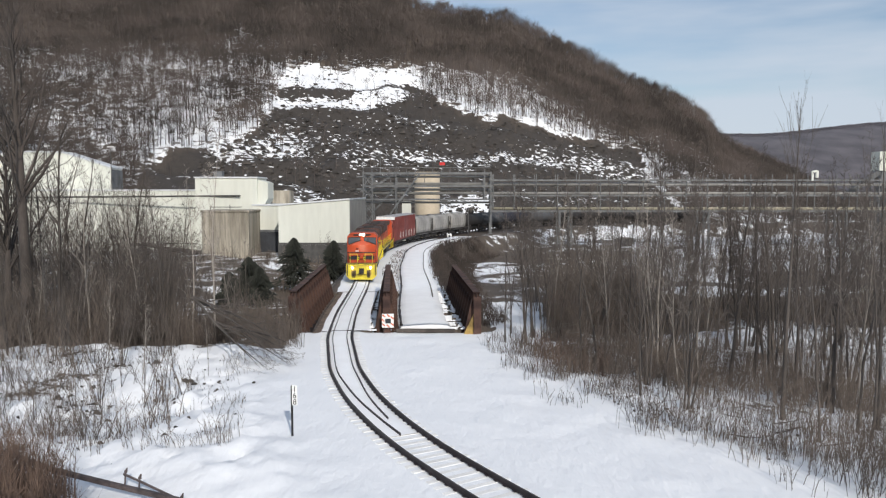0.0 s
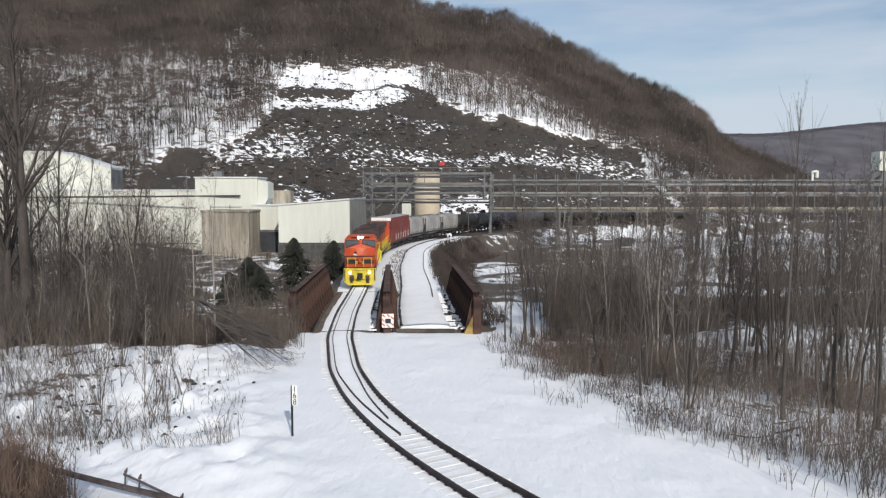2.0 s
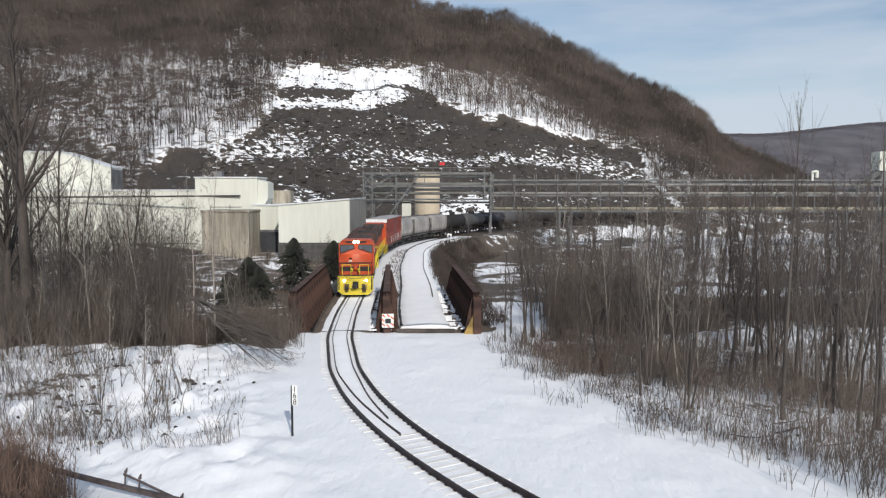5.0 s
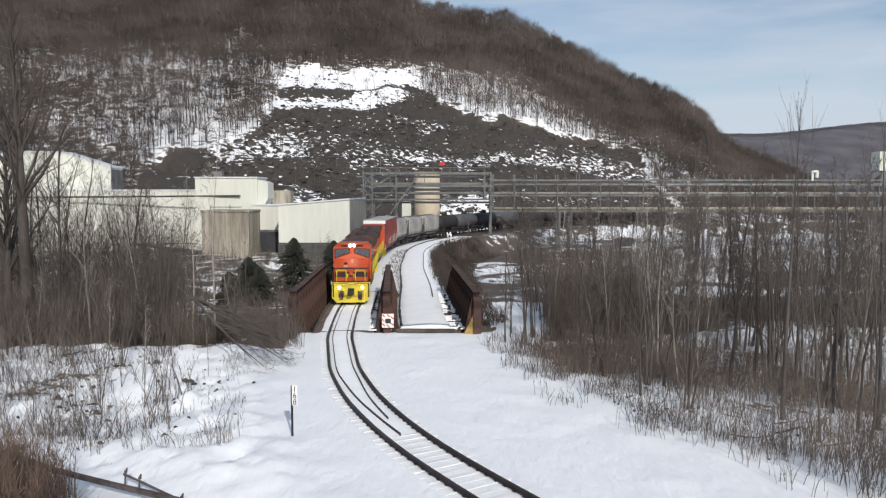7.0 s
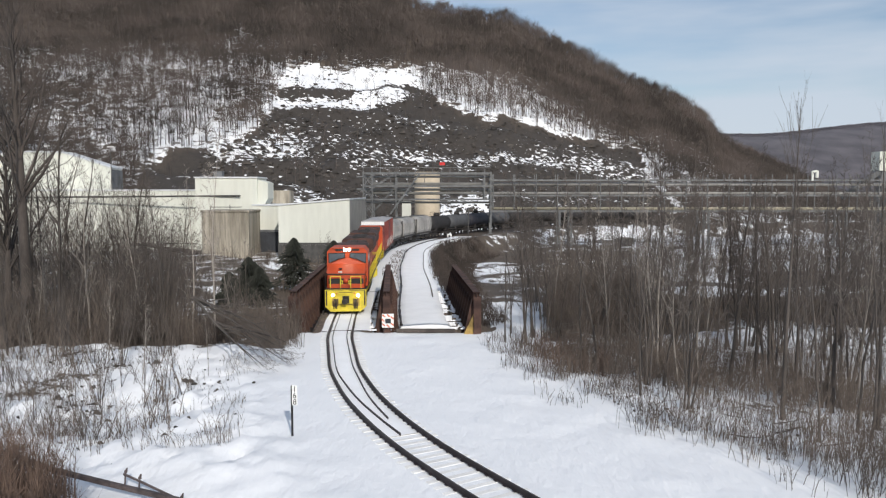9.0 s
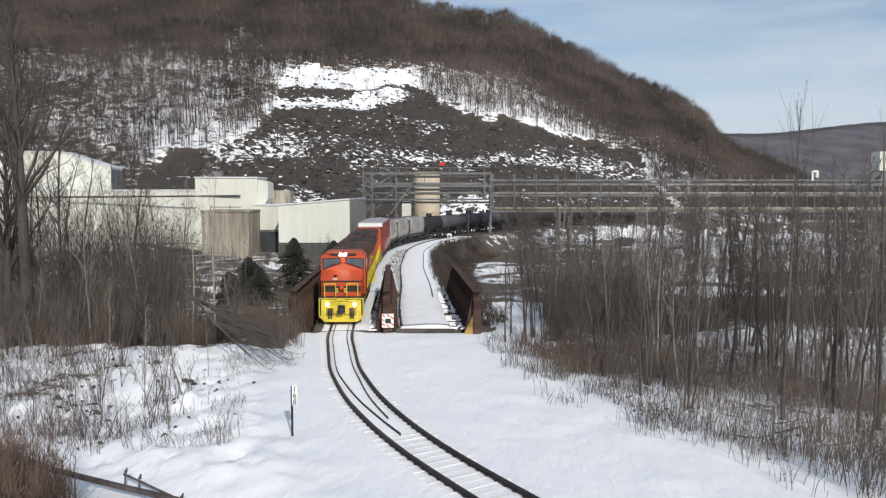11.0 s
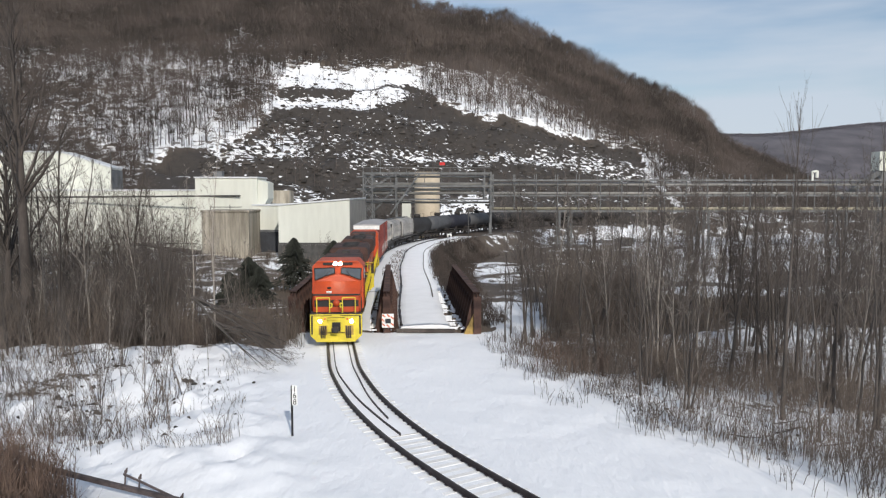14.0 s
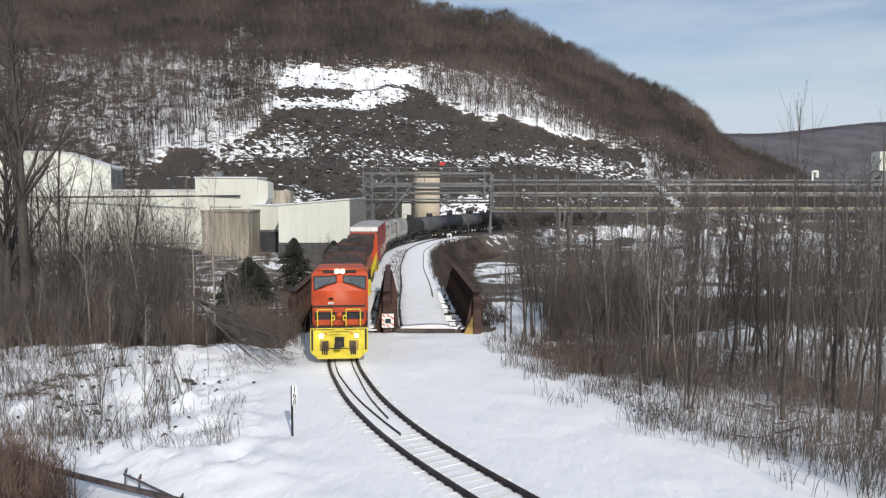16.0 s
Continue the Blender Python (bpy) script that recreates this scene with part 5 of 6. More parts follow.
# ---- bare trees ----
def tube(vs, fs, pts, radii, sides):
    """A tapered tube through pts, added to the lists."""
    base = len(vs)
    pts = [Vector(p) for p in pts]
    for i, p in enumerate(pts):
        d = (pts[min(i + 1, len(pts) - 1)] - pts[max(i - 1, 0)]).normalized()
        a = d.cross(Vector((0.31, 0.95, 0.1))).normalized()
        c = d.cross(a)
        for k in range(sides):
            w = 2 * math.pi * k / sides
            vs.append(tuple(p + (a * math.cos(w) + c * math.sin(w)) * radii[i]))
    for i in range(len(pts) - 1):
        for k in range(sides):
            q = base + i * sides
            fs.append((q + k, q + (k + 1) % sides, q + sides + (k + 1) % sides, q + sides + k))


def limb(rnd, start, way, length, n, rise=0.08, wob=0.12):
    pts, p, d = [Vector(start)], Vector(start), Vector(way).normalized()
    for _ in range(n):
        d = (d + Vector((rnd.uniform(-wob, wob), rnd.uniform(-wob, wob), rnd.uniform(-wob, wob) + rise))).normalized()
        p = p + d * (length / n)
        pts.append(p.copy())
    return pts


def at_share(pts, t):
    k = t * (len(pts) - 1)
    i = min(int(k), len(pts) - 2)
    return pts[i].lerp(pts[i + 1], k - i)


def tree_meshes(seed, height, thick, low=0.3, boughs=22, spread=0.75, reach=0.33, forks=1, sway=0.06, bend=0.16, sprigs=2):
    """Trunk and crown of a leafless tree: boughs, branches and twigs."""
    rnd = random.Random(seed)
    tv, tf, cv, cf = [], [], [], []
    stems = []
    for k in range(forks):
        lean = Vector((rnd.uniform(-1, 1), rnd.uniform(-1, 1), 0)) * (sway * 0.8 if forks == 1 else 0.2)
        st = limb(rnd, (0.1 * k, 0, -0.4), Vector((0, 0, 1)) + lean, height * rnd.uniform(0.85, 1.0) if k else height, 10, 0.06, sway)
        tube(tv, tf, st, [thick * (1 - 0.93 * i / 10) * (1.25 if i == 0 else 1) for i in range(11)], 7)
        stems.append(st)
    for k in range(boughs):
        st = stems[k % len(stems)]
        t = low + (0.97 - low) * (k + rnd.random()) / boughs
        a = rnd.uniform(0, 2 * math.pi)
        up = rnd.uniform(0.5, 1.3) + t * 0.4
        way = Vector((math.cos(a) * spread, math.sin(a) * spread, up))
        length = height * reach * (1.12 - t) * rnd.uniform(0.6, 1.25) + 0.4
        bo = limb(rnd, at_share(st, t), way, length, 4, 0.1, bend)
        r0 = thick * (1 - 0.9 * t) * 0.45
        tube(cv, cf, bo, [r0, r0 * 0.75, r0 * 0.5, r0 * 0.33, 0.006], 4)
        for _ in range(rnd.randint(3, 5)):
            s = rnd.uniform(0.2, 0.95)
            a2 = rnd.uniform(0, 2 * math.pi)
            tw = limb(rnd, at_share(bo, s), way.normalized() + Vector((math.cos(a2), math.sin(a2), rnd.uniform(-0.2, 0.7))) * (0.75 if bend > 0.1 else 0.28), length * rnd.uniform(0.25, 0.5), 3, 0.08, bend * 1.25)
            tube(cv, cf, tw, [r0 * 0.38, r0 * 0.3, r0 * 0.2, 0.004], 3)
            for _ in range(sprigs):
                a3 = rnd.uniform(0, 2 * math.pi)
                q = limb(rnd, at_share(tw, rnd.uniform(0.25, 0.95)), Vector((math.cos(a3), math.sin(a3), 0.7)), length * rnd.uniform(0.1, 0.24), 2, 0.05, 0.2)
                tube(cv, cf, q, [0.011, 0.008, 0.003], 3)
    out = []
    for name, v, f in (("trunk", tv, tf), ("crown", cv, cf)):
        me = bpy.data.meshes.new(name)
        me.from_pydata(v, [], f)
        for p in me.polygons:
            p.use_smooth = True
        out.append(me)
    return out


def tree_kind(seed, height, thick, bark, name, label, **kw):
    trunk, crown = tree_meshes(seed, height, thick, **kw)
    trunk.materials.append(bark)
    crown.materials.append({M_BARK: M_TWIG, M_DARKBARK: M_DARKBARK}.get(bark, M_PALEBARK))
    return name, label, trunk, crown, height


def plant(kind, x, y, scale=1.0, turn=0.0, lean=(0, 0), group=""):
    name, label, trunk, crown, _ = kind
    z = float(ground_z(np.array([x]), np.array([y]))[0])
    ob = thing(name, label, "tree", group, m=pose(x, y, z, lean[0], lean[1], turn) @ Matrix.Diagonal((scale, scale, scale, 1)))
    for n, me in (("trunk", trunk), ("crown", crown)):
        o = new(n, me)
        o.parent = ob
    return ob


def build_trees():
    rnd = random.Random(21)
    slim = [tree_kind(100 + i, 10.5 + i * 0.6, 0.066, M_BARK, "bare_sapling", "slender leafless grey-brown tree rising from brush", low=0.25, boughs=20, spread=0.6, reach=0.28, sway=0.1) for i in range(4)]
    pale = [tree_kind(120 + i, 10.0 + i, 0.055, M_PALEBARK, "pale_sapling", "slender leafless tree with pale bark", low=0.3, boughs=16, spread=0.6, reach=0.28) for i in range(2)]
    stout = [tree_kind(140 + i, 13.5, 0.115, M_DARKBARK, "bare_tree", "leafless tree with dark trunk and upright boughs", low=0.3, boughs=26, spread=0.6, reach=0.3) for i in range(3)]
    multi = [tree_kind(160 + i, 8.5, 0.05, M_BARK, "bare_clump", "many-stemmed leafless tree in the thicket", low=0.15, boughs=26, spread=0.7, reach=0.3, forks=4) for i in range(3)]
    big = tree_kind(180, 24, 0.5, M_DARKBARK, "large_bare_tree", "large leafless tree with spreading boughs before the works", low=0.48, boughs=46, spread=0.65, reach=0.4, sway=0.02)
    plant(big, -26.2, 46.0, 1.0, 40)
    plant(big, -28.6, 47.5, 0.8, 130)
    plant(stout[1], -33.5, 52.0, 1.1, 70)
    # wood on the slope to the right of the line
    for _ in range(215):
        y = 27 + 63 * rnd.random() ** 0.85
        edge = np.interp(y, [23.2, 27.8, 32.8, 46, 60, 90], [12.4, 9.0, 6.0, 3.7, 5.5, 8])
        far = 0.66 * y + 2
        x = edge + (far - edge) * rnd.random() ** 0.8
        if y < 44 and rnd.random() < 0.4:
            continue
        kind = rnd.choice(slim + slim + slim + stout + multi + pale + (stout if y > 34 else slim))
        plant(kind, x, y, (rnd.uniform(0.9, 1.3) if y > 38 else rnd.uniform(0.72, 1.1)) * (0.85 if kind in stout else 1.25 if kind in multi else 1), rnd.uniform(0, 360), (rnd.uniform(-4, 4), rnd.uniform(-4, 4)), "trees of the wood beside the line")
    fan = tree_kind(190, 17.0, 0.125, M_BARK, "tall_bare_tree", "tall leafless tree with a fan of upright boughs", low=0.6, boughs=20, spread=0.36, reach=0.42, sway=0.012, bend=0.05, sprigs=0)
    plant(fan, 14.9, 31.6, 0.84, 20)
    plant(fan, 19.6, 32.4, 0.82, 200)
    for x, y in ((3.9, 45.5), (4.4, 47.5), (4.7, 44.0), (5.3, 46.5), (6.1, 50.0), (6.4, 47.0), (7.1, 50.5)):
        plant(rnd.choice(stout + slim), x, y, rnd.uniform(0.7, 0.95), rnd.uniform(0, 360), (rnd.uniform(-3, 3), rnd.uniform(-3, 3)), "trees of the wood beside the line")
    plant(pale[0], 11.9, 40.0, 0.92, 120)
    plant(pale[1], 13.5, 38.0, 0.6, 20)
    # thicket on the left bank
    for _ in range(165):
        y = rnd.uniform(44, 74)
        x = -rnd.uniform(0.205, 0.66) * y - 1
        if x > -0.36 * y and rnd.random() < 0.7:
            continue
        kind = rnd.choice(slim + multi + multi + pale + stout)
        if -0.27 < x / y < -0.19:
            continue
        plant(kind, x, y, rnd.uniform(0.85, 1.4), rnd.uniform(0, 360), (rnd.uniform(-4, 4), rnd.uniform(-4, 4)), "trees of the left bank thicket")
    for _ in range(46):
        y = rnd.uniform(62, 108)
        plant(rnd.choice(multi + slim), -rnd.uniform(0.33, 0.62) * y, y, rnd.uniform(0.9, 1.35), rnd.uniform(0, 360), (rnd.uniform(-4, 4), rnd.uniform(-4, 4)), "trees of the left bank thicket")
    plant(multi[2], -17.6, 112, 0.85, 30)
    plant(stout[0], -17.9, 113, 0.5, 80)
    more = random.Random(77)
    for _ in range(16):
        y = more.uniform(58, 74)
        plant(more.choice(multi), -more.uniform(0.36, 0.5) * y, y, more.uniform(1.1, 1.45), more.uniform(0, 360), (more.uniform(-5, 5), more.uniform(-5, 5)), "trees of the left bank thicket")
    for x, y, s in ((-19.3, 37.5, 0.55), (-15.9, 33.5, 0.42), (-13.6, 34.2, 0.4), (-21.5, 41, 0.6), (-18, 39, 0.5), (-20.5, 38, 0.35), (-16.8, 38, 0.5), (-15.2, 36.5, 0.46), (-22.5, 38.5, 0.55), (-24.0, 40, 0.6), (-19.0, 34.0, 0.36), (-21.0, 34.5, 0.42), (-12.4, 38.2, 0.3)):
        plant(rnd.choice(multi + pale), x, y, s, rnd.uniform(0, 360), (rnd.uniform(-5, 5), rnd.uniform(-5, 5)), "small trees on the snow bank")
    # wind-thrown top lying over the bank
    fallen = tree_kind(170, 8.8, 0.085, M_BARK, "fallen_treetop", "wind-thrown leafless treetop leaning over the snow bank", low=0.12, boughs=30, spread=0.55, reach=0.4, forks=3)
    for x, y, z, way, s, kind in ((-14.3, 42.2, 2.7, (6.7, -5.0, -2.6), 0.98, fallen), (-13.0, 41.8, 1.4, (6.2, -5.0, -1.7), 0.8, fallen), (-11.6, 41.0, 1.3, (5.6, -3.6, -1.5), 0.6, fallen), (-19.5, 47.0, 5.6, (6.0, -1.0, -0.6), 0.62, fallen)):
        name, label, trunk, crown, _ = kind
        turn = Vector(way).to_track_quat("Z", "Y").to_matrix().to_4x4()
        ob = thing("fallen_treetop", "wind-thrown leafless treetop leaning over the snow bank", "tree", "fallen treetops", m=Matrix.Translation((x, y, z)) @ turn @ Matrix.Diagonal((s, s, s, 1)))
        for n, me in (("trunk", trunk), ("crown", crown)):
            new(n, me).parent = ob


def brush_mesh(name, label, spots, height, mat, seed, stems=(4, 7), thick=0.014, spread=0.35, twigs=3, category="brush"):
    """Many thin stems with side twigs, all of one undergrowth."""
    rnd = random.Random(seed)
    vs, fs = [], []
    xs, ys = np.array([s[0] for s in spots]), np.array([s[1] for s in spots])
    zs = ground_z(xs, ys)
    for x, y, z in zip(xs, ys, zs):
        h0 = height * rnd.uniform(0.3, 1.2)
        for _ in range(rnd.randint(*stems)):
            a, h = rnd.uniform(0, 6.283), h0 * rnd.uniform(0.6, 1.1)
            ox, oy = rnd.uniform(-0.4, 0.4), rnd.uniform(-0.4, 0.4)
            dx, dy = math.cos(a) * spread * h * rnd.random(), math.sin(a) * spread * h * rnd.random()
            p = [Vector((x + ox, y + oy, z - 0.1)), Vector((x + ox + dx * 0.4, y + oy + dy * 0.4, z + h * 0.55)), Vector((x + ox + dx, y + oy + dy, z + h))]
            r = thick * rnd.uniform(0.7, 1.4)
            tube(vs, fs, p, [r, r * 0.7, r * 0.25], 3)
            for _ in range(twigs):
                t = rnd.uniform(0.25, 0.95)
                s = at_share(p, t)
                b = rnd.uniform(0, 6.283)
                l = h * rnd.uniform(0.12, 0.32)
                e = s + Vector((math.cos(b) * l * 0.6, math.sin(b) * l * 0.6, l * rnd.uniform(0.4, 1)))
                i = len(vs)
                w = r * 0.55
                vs.extend([(s.x - w, s.y, s.z), (s.x + w, s.y - w * 0.6, s.z), (s.x, s.y + w, s.z + w), tuple(e)])
                fs.extend([(i, i + 1, i + 3), (i + 1, i + 2, i + 3), (i + 2, i, i + 3)])
    me = bpy.data.meshes.new(name)
    me.from_pydata(vs, [], fs)
    me.materials.append(mat)
    return tagged(new(name, me), label, category, kind="stuff")


def build_brush():
    rnd = random.Random(31)
    left = []
    for _ in range(2300):
        y = rnd.uniform(43.5, 68)
        left.append((-rnd.uniform(0.2, 0.68) * y, y))
    open_bank = [c for c in left if c[0] > -0.355 * c[1]]
    left = [c for c in left if c[0] <= -0.355 * c[1]]
    brush_mesh("low_thicket", "low dry brush on the bank beside the bridge", open_bank, 2.7, M_BRUSH, 13, (4, 7), 0.016, 0.4, 4)
    brush_mesh("thicket", "dense dry brown thicket on the left bank", left, 5.0, M_BRUSH, 1, (4, 6), 0.014, 0.5, 7)
    right = []
    for _ in range(520):
        y = 44 + 60 * rnd.random() ** 1.1
        edge = np.interp(y, [46, 60, 100], [8.0, 9.5, 12])
        right.append((edge + (0.7 * y + 2 - edge) * rnd.random(), y))
    brush_mesh("underwood", "dry grey-brown underwood among the trees", right, 4.2, M_BRUSH, 2, (3, 6), 0.011, 0.75, 7)
    clump = [(rnd.uniform(0.142, 0.285) * y, y) for y in [rnd.uniform(63, 80) for _ in range(800)]]
    brush_mesh("brown_thicket", "dense brown thicket behind the wood", clump, 5.6, M_BRUSH, 22, (4, 7), 0.015, 0.35, 7)
    hedge = [(rnd.uniform(0.28, 0.66) * y, y) for y in [rnd.uniform(67, 76) for _ in range(750)]]
    brush_mesh("low_brown_thicket", "low dense brown thicket beyond the snow strip", hedge, 3.0, M_BRUSH, 23, (4, 7), 0.015, 0.4, 6)
    nearer = [(rnd.uniform(0.2 + 0.006 * (54 - y), 0.7) * y, y) for y in [rnd.uniform(35, 54) for _ in range(950)]]
    brush_mesh("slope_thicket", "dense brown brush at the foot of the slope", nearer, 1.8, M_BRUSH, 24, (4, 6), 0.011, 0.5, 6)
    rust = [(rnd.uniform(0.13, 0.23) * y, y) for y in [rnd.uniform(37, 46) for _ in range(150)]]
    grey = [(rnd.uniform(0.16, 0.36) * y, y) for y in [rnd.uniform(37, 47) for _ in range(300)]]
    brush_mesh("edge_brush", "grey-brown brush along the wood's edge", grey, 1.9, M_BRUSH, 29, (3, 5), 0.011, 0.5, 6)
    brush_mesh("russet_brush", "russet brush at the wood's edge", rust, 1.5, M_WEED, 25, (3, 5), 0.011, 0.5, 5)
    near = []
    for _ in range(760):
        y = rnd.uniform(21, 45)
        edge = np.interp(y, [23.2, 27.8, 32.8, 46], [12.5, 9.2, 6.3, 3.6])
        near.append((edge + (0.68 * y + 1 - edge) * rnd.random(), y))
    brush_mesh("young_growth", "thin young growth in snow under the trees", near, 2.0, M_BRUSH, 12, (2, 4), 0.010, 0.7, 7)
    wild = [(-rnd.uniform(0.47, 0.66) * y, y) for y in [rnd.uniform(26, 40) for _ in range(150)]]
    brush_mesh("bank_briars", "tangled brown briars on the snowy bank", wild, 1.5, M_BRUSH, 26, (2, 4), 0.009, 0.9, 6)
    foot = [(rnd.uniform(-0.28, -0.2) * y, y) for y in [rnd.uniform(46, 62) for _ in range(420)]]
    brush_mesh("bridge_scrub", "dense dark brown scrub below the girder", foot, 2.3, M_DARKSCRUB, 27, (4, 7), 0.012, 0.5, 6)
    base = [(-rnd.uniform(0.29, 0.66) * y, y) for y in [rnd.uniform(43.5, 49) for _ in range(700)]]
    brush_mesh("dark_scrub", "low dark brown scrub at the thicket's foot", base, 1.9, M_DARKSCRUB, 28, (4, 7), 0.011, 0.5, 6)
    rim = []
    while len(rim) < 1050:
        y = rnd.uniform(22, 47)
        edge = np.interp(y, [23.2, 27.8, 32.8, 46], [11.6, 8.0, 5.0, 2.9])
        x = edge + rnd.gauss(3.4, 3.0)
        if x > edge - 0.8 and float(fbm(np.array([x * 0.55]), np.array([y * 0.55]), 2)[0]) > rnd.uniform(0.36, 0.62):
            rim.append((x, y))
    brush_mesh("weed_stalks", "dry weed stalks poking through the snow", rim, 0.9, M_BRUSH, 3, (2, 4), 0.011, 0.75, 3)
    bank = []
    while len(bank) < 520:
        y = rnd.uniform(25, 43)
        x = -rnd.uniform(0.25, 0.66) * y - 1.0
        if float(fbm(np.array([x * 0.4 + 9]), np.array([y * 0.4]), 2)[0]) > rnd.uniform(0.38, 0.66):
            bank.append((x, y))
    brush_mesh("bank_weeds", "dry weeds and briars on the snowy bank", bank, 0.7, M_BRUSH, 4, (2, 4), 0.009, 1.1, 3)
    tall = [(-rnd.uniform(0.33, 0.66) * y - 0.8, y) for y in [43 - 16 * rnd.random() ** 1.6 for _ in range(170)]]
    brush_mesh("bank_shrubs", "leafless shrubs standing in the snowy bank", tall, 2.5, M_BRUSH, 14, (1, 4), 0.017, 0.7, 7)
    clear = [offset_point(arc_at(rnd.uniform(67, 120)), rnd.uniform(2.2, 3.7))[:2] for _ in range(150)] + [offset_point(arc_at(rnd.uniform(49, 140)), rnd.choice((3.75, 7.5)) + rnd.uniform(-0.25, 0.3))[:2] for _ in range(160)]
    brush_mesh("track_weeds", "short dead weeds between the tracks", clear, 0.3, M_BRUSH, 15, (2, 4), 0.03, 0.8, 2)
    fore = [(-rnd.uniform(0.535, 0.7) * y, y) for y in [rnd.uniform(13.5, 21) for _ in range(300)]]
    brush_mesh("russet_weeds", "dense russet weeds in the near corner", fore, 1.9, M_WEED, 5, (5, 9), 0.012, 0.35, 5)
    slope = []
    for _ in range(1700):
        y = rnd.uniform(67, 152)
        x, yy, _ = offset_point(arc_at(y), 8.1 + 6 * rnd.random() ** 1.2)
        slope.append((x, yy))
    brush_mesh("bank_scrub", "brown scrub on the embankment slope", slope, 1.3, M_DARKSCRUB, 6, (4, 6), 0.022, 0.7, 2)
    far = [(rnd.uniform(12, 75), rnd.uniform(98, 148)) for _ in range(500)] + [(rnd.uniform(30, 150), rnd.uniform(230, 300)) for _ in range(350)]
    brush_mesh("valley_scrub", "grey scrub on the valley floor", far, 3.4, M_BRUSH, 7, (4, 6), 0.04, 0.4, 2)
    far = [(rnd.uniform(-100, -14), rnd.uniform(75, 122)) for _ in range(900)]
    brush_mesh("works_scrub", "brown scrub before the works", far, 2.6, M_BRUSH, 8, (4, 6), 0.03, 0.4, 2)


def build_dead_poles():
    """Thin dead stems lying about in the snow under the trees."""
    rnd = random.Random(63)
    for _ in range(16):
        y = rnd.uniform(26, 42)
        edge = np.interp(y, [23.2, 27.8, 32.8, 46], [13.5, 10.2, 7.3, 4.6])
        x = edge + (0.6 * y - edge) * rnd.random() * 0.8
        a, l = rnd.uniform(-1.3, 1.3), rnd.uniform(0.9, 2.4)
        ends = [(x + math.cos(a) * k * l, y + math.sin(a) * k * l) for k in (-0.5, 0, 0.5)]
        zs = [float(ground_z(np.array([p]), np.array([q]))[0]) for p, q in ends]
        vs, fs = [], []
        tube(vs, fs, [(p, q, z + h) for (p, q), z, h in zip(ends, zs, (-0.02, rnd.uniform(0.04, 0.16), rnd.uniform(0.0, 0.6)))], [0.03, 0.024, 0.008], 6)
        me = bpy.data.meshes.new("dead_pole")
        me.from_pydata(vs, [], fs)
        me.materials.append(M_DARKBARK)
        tagged(new("dead_pole", me), "dead dark stem lying in the snow under trees", "branch", "dead stems under the wood")


def build_clods():
    rnd = random.Random(52)
    vs, fs = [], []
    for k in range(800):
        y = rnd.gauss(34, 2.2) if k < 150 else rnd.uniform(24, 42)
        x = rnd.gauss(-14.5, 1.8) if k < 150 else -rnd.uniform(0.3, 0.62) * y
        if k >= 330:
            y = rnd.uniform(24, 42)
            x = float(np.interp(y, [23.2, 27.8, 32.8, 46], [12.5, 9.2, 6.3, 3.6])) + abs(rnd.gauss(0, 5))
        if float(fbm(np.array([x * 0.35 + 30]), np.array([y * 0.35]), 2)[0]) < rnd.uniform(0.42, 0.6):
            continue
        z = float(ground_z(np.array([x]), np.array([y]))[0])
        r = 0.015 + 0.09 * rnd.random() ** 2 + (0.1 * rnd.random() if k < 150 else 0)
        k = len(vs)
        for a in range(6):
            w = a * 1.047
            vs.append((x + math.cos(w) * r * rnd.uniform(0.8, 1.5), y + math.sin(w) * r * rnd.uniform(0.7, 1.2), z - 0.05))
        for a in range(6):
            w = a * 1.047 + 0.3
            vs.append((x + math.cos(w) * r * 0.6, y + math.sin(w) * r * 0.6, z + r * rnd.uniform(0.35, 0.8)))
        fs.extend([(k + a, k + (a + 1) % 6, k + 6 + (a + 1) % 6, k + 6 + a) for a in range(6)] + [tuple(k + 6 + a for a in range(6))])
    me = bpy.data.meshes.new("bank_stones")
    me.from_pydata(vs, [], fs)
    me.materials.append(M_ROCK)
    tagged(new("bank_stones", me), "dark stones and clods showing through snow", "stones", kind="stuff")


def build_yard():
    """Lamp posts by the warehouse and a pipe on trestles before the works."""
    for x, y, top in ((-66.5, 148.0, 18.0), (-79.6, 148.5, 18.2)):
        z = float(ground_z(np.array([x]), np.array([y]))[0])
        lamp = thing("lamp_post", "slim grey yard lamp post with a small head", "lamp post", "yard lamps", m=Matrix.Translation((x, y, z)))
        rod_part("shaft", (0, 0, -0.3), (0, 0, top - z), 0.11, M_TRIM, lamp, 8, r2=0.07)
        box_part("lamp_head", (1.3, 0.35, 0.22), (0.1, -0.1, top - z + 0.1), M_WHITEPLATE, lamp, "pale lamp head", bevel=0.05)
    run = thing("yard_pipe", "rusty pipe carried on short trestles", "pipe")
    a, b = Vector((-41.5, 100.5, 1.85)), Vector((-32.6, 98.0, 0.85))
    rod_part("pipe", a, b, 0.17, M_FENCE, run, 10)
    for k in (0.08, 0.5, 0.92):
        c = a.lerp(b, k)
        rod_part("trestle", (c.x, c.y, float(ground_z(np.array([c.x]), np.array([c.y]))[0]) - 0.2), (c.x, c.y, c.z - 0.1), 0.09, M_FENCE, run, 6)
        rod_part("flange", c - (b - a).normalized() * 0.06, c + (b - a).normalized() * 0.06, 0.26, M_FENCE, run, 10)


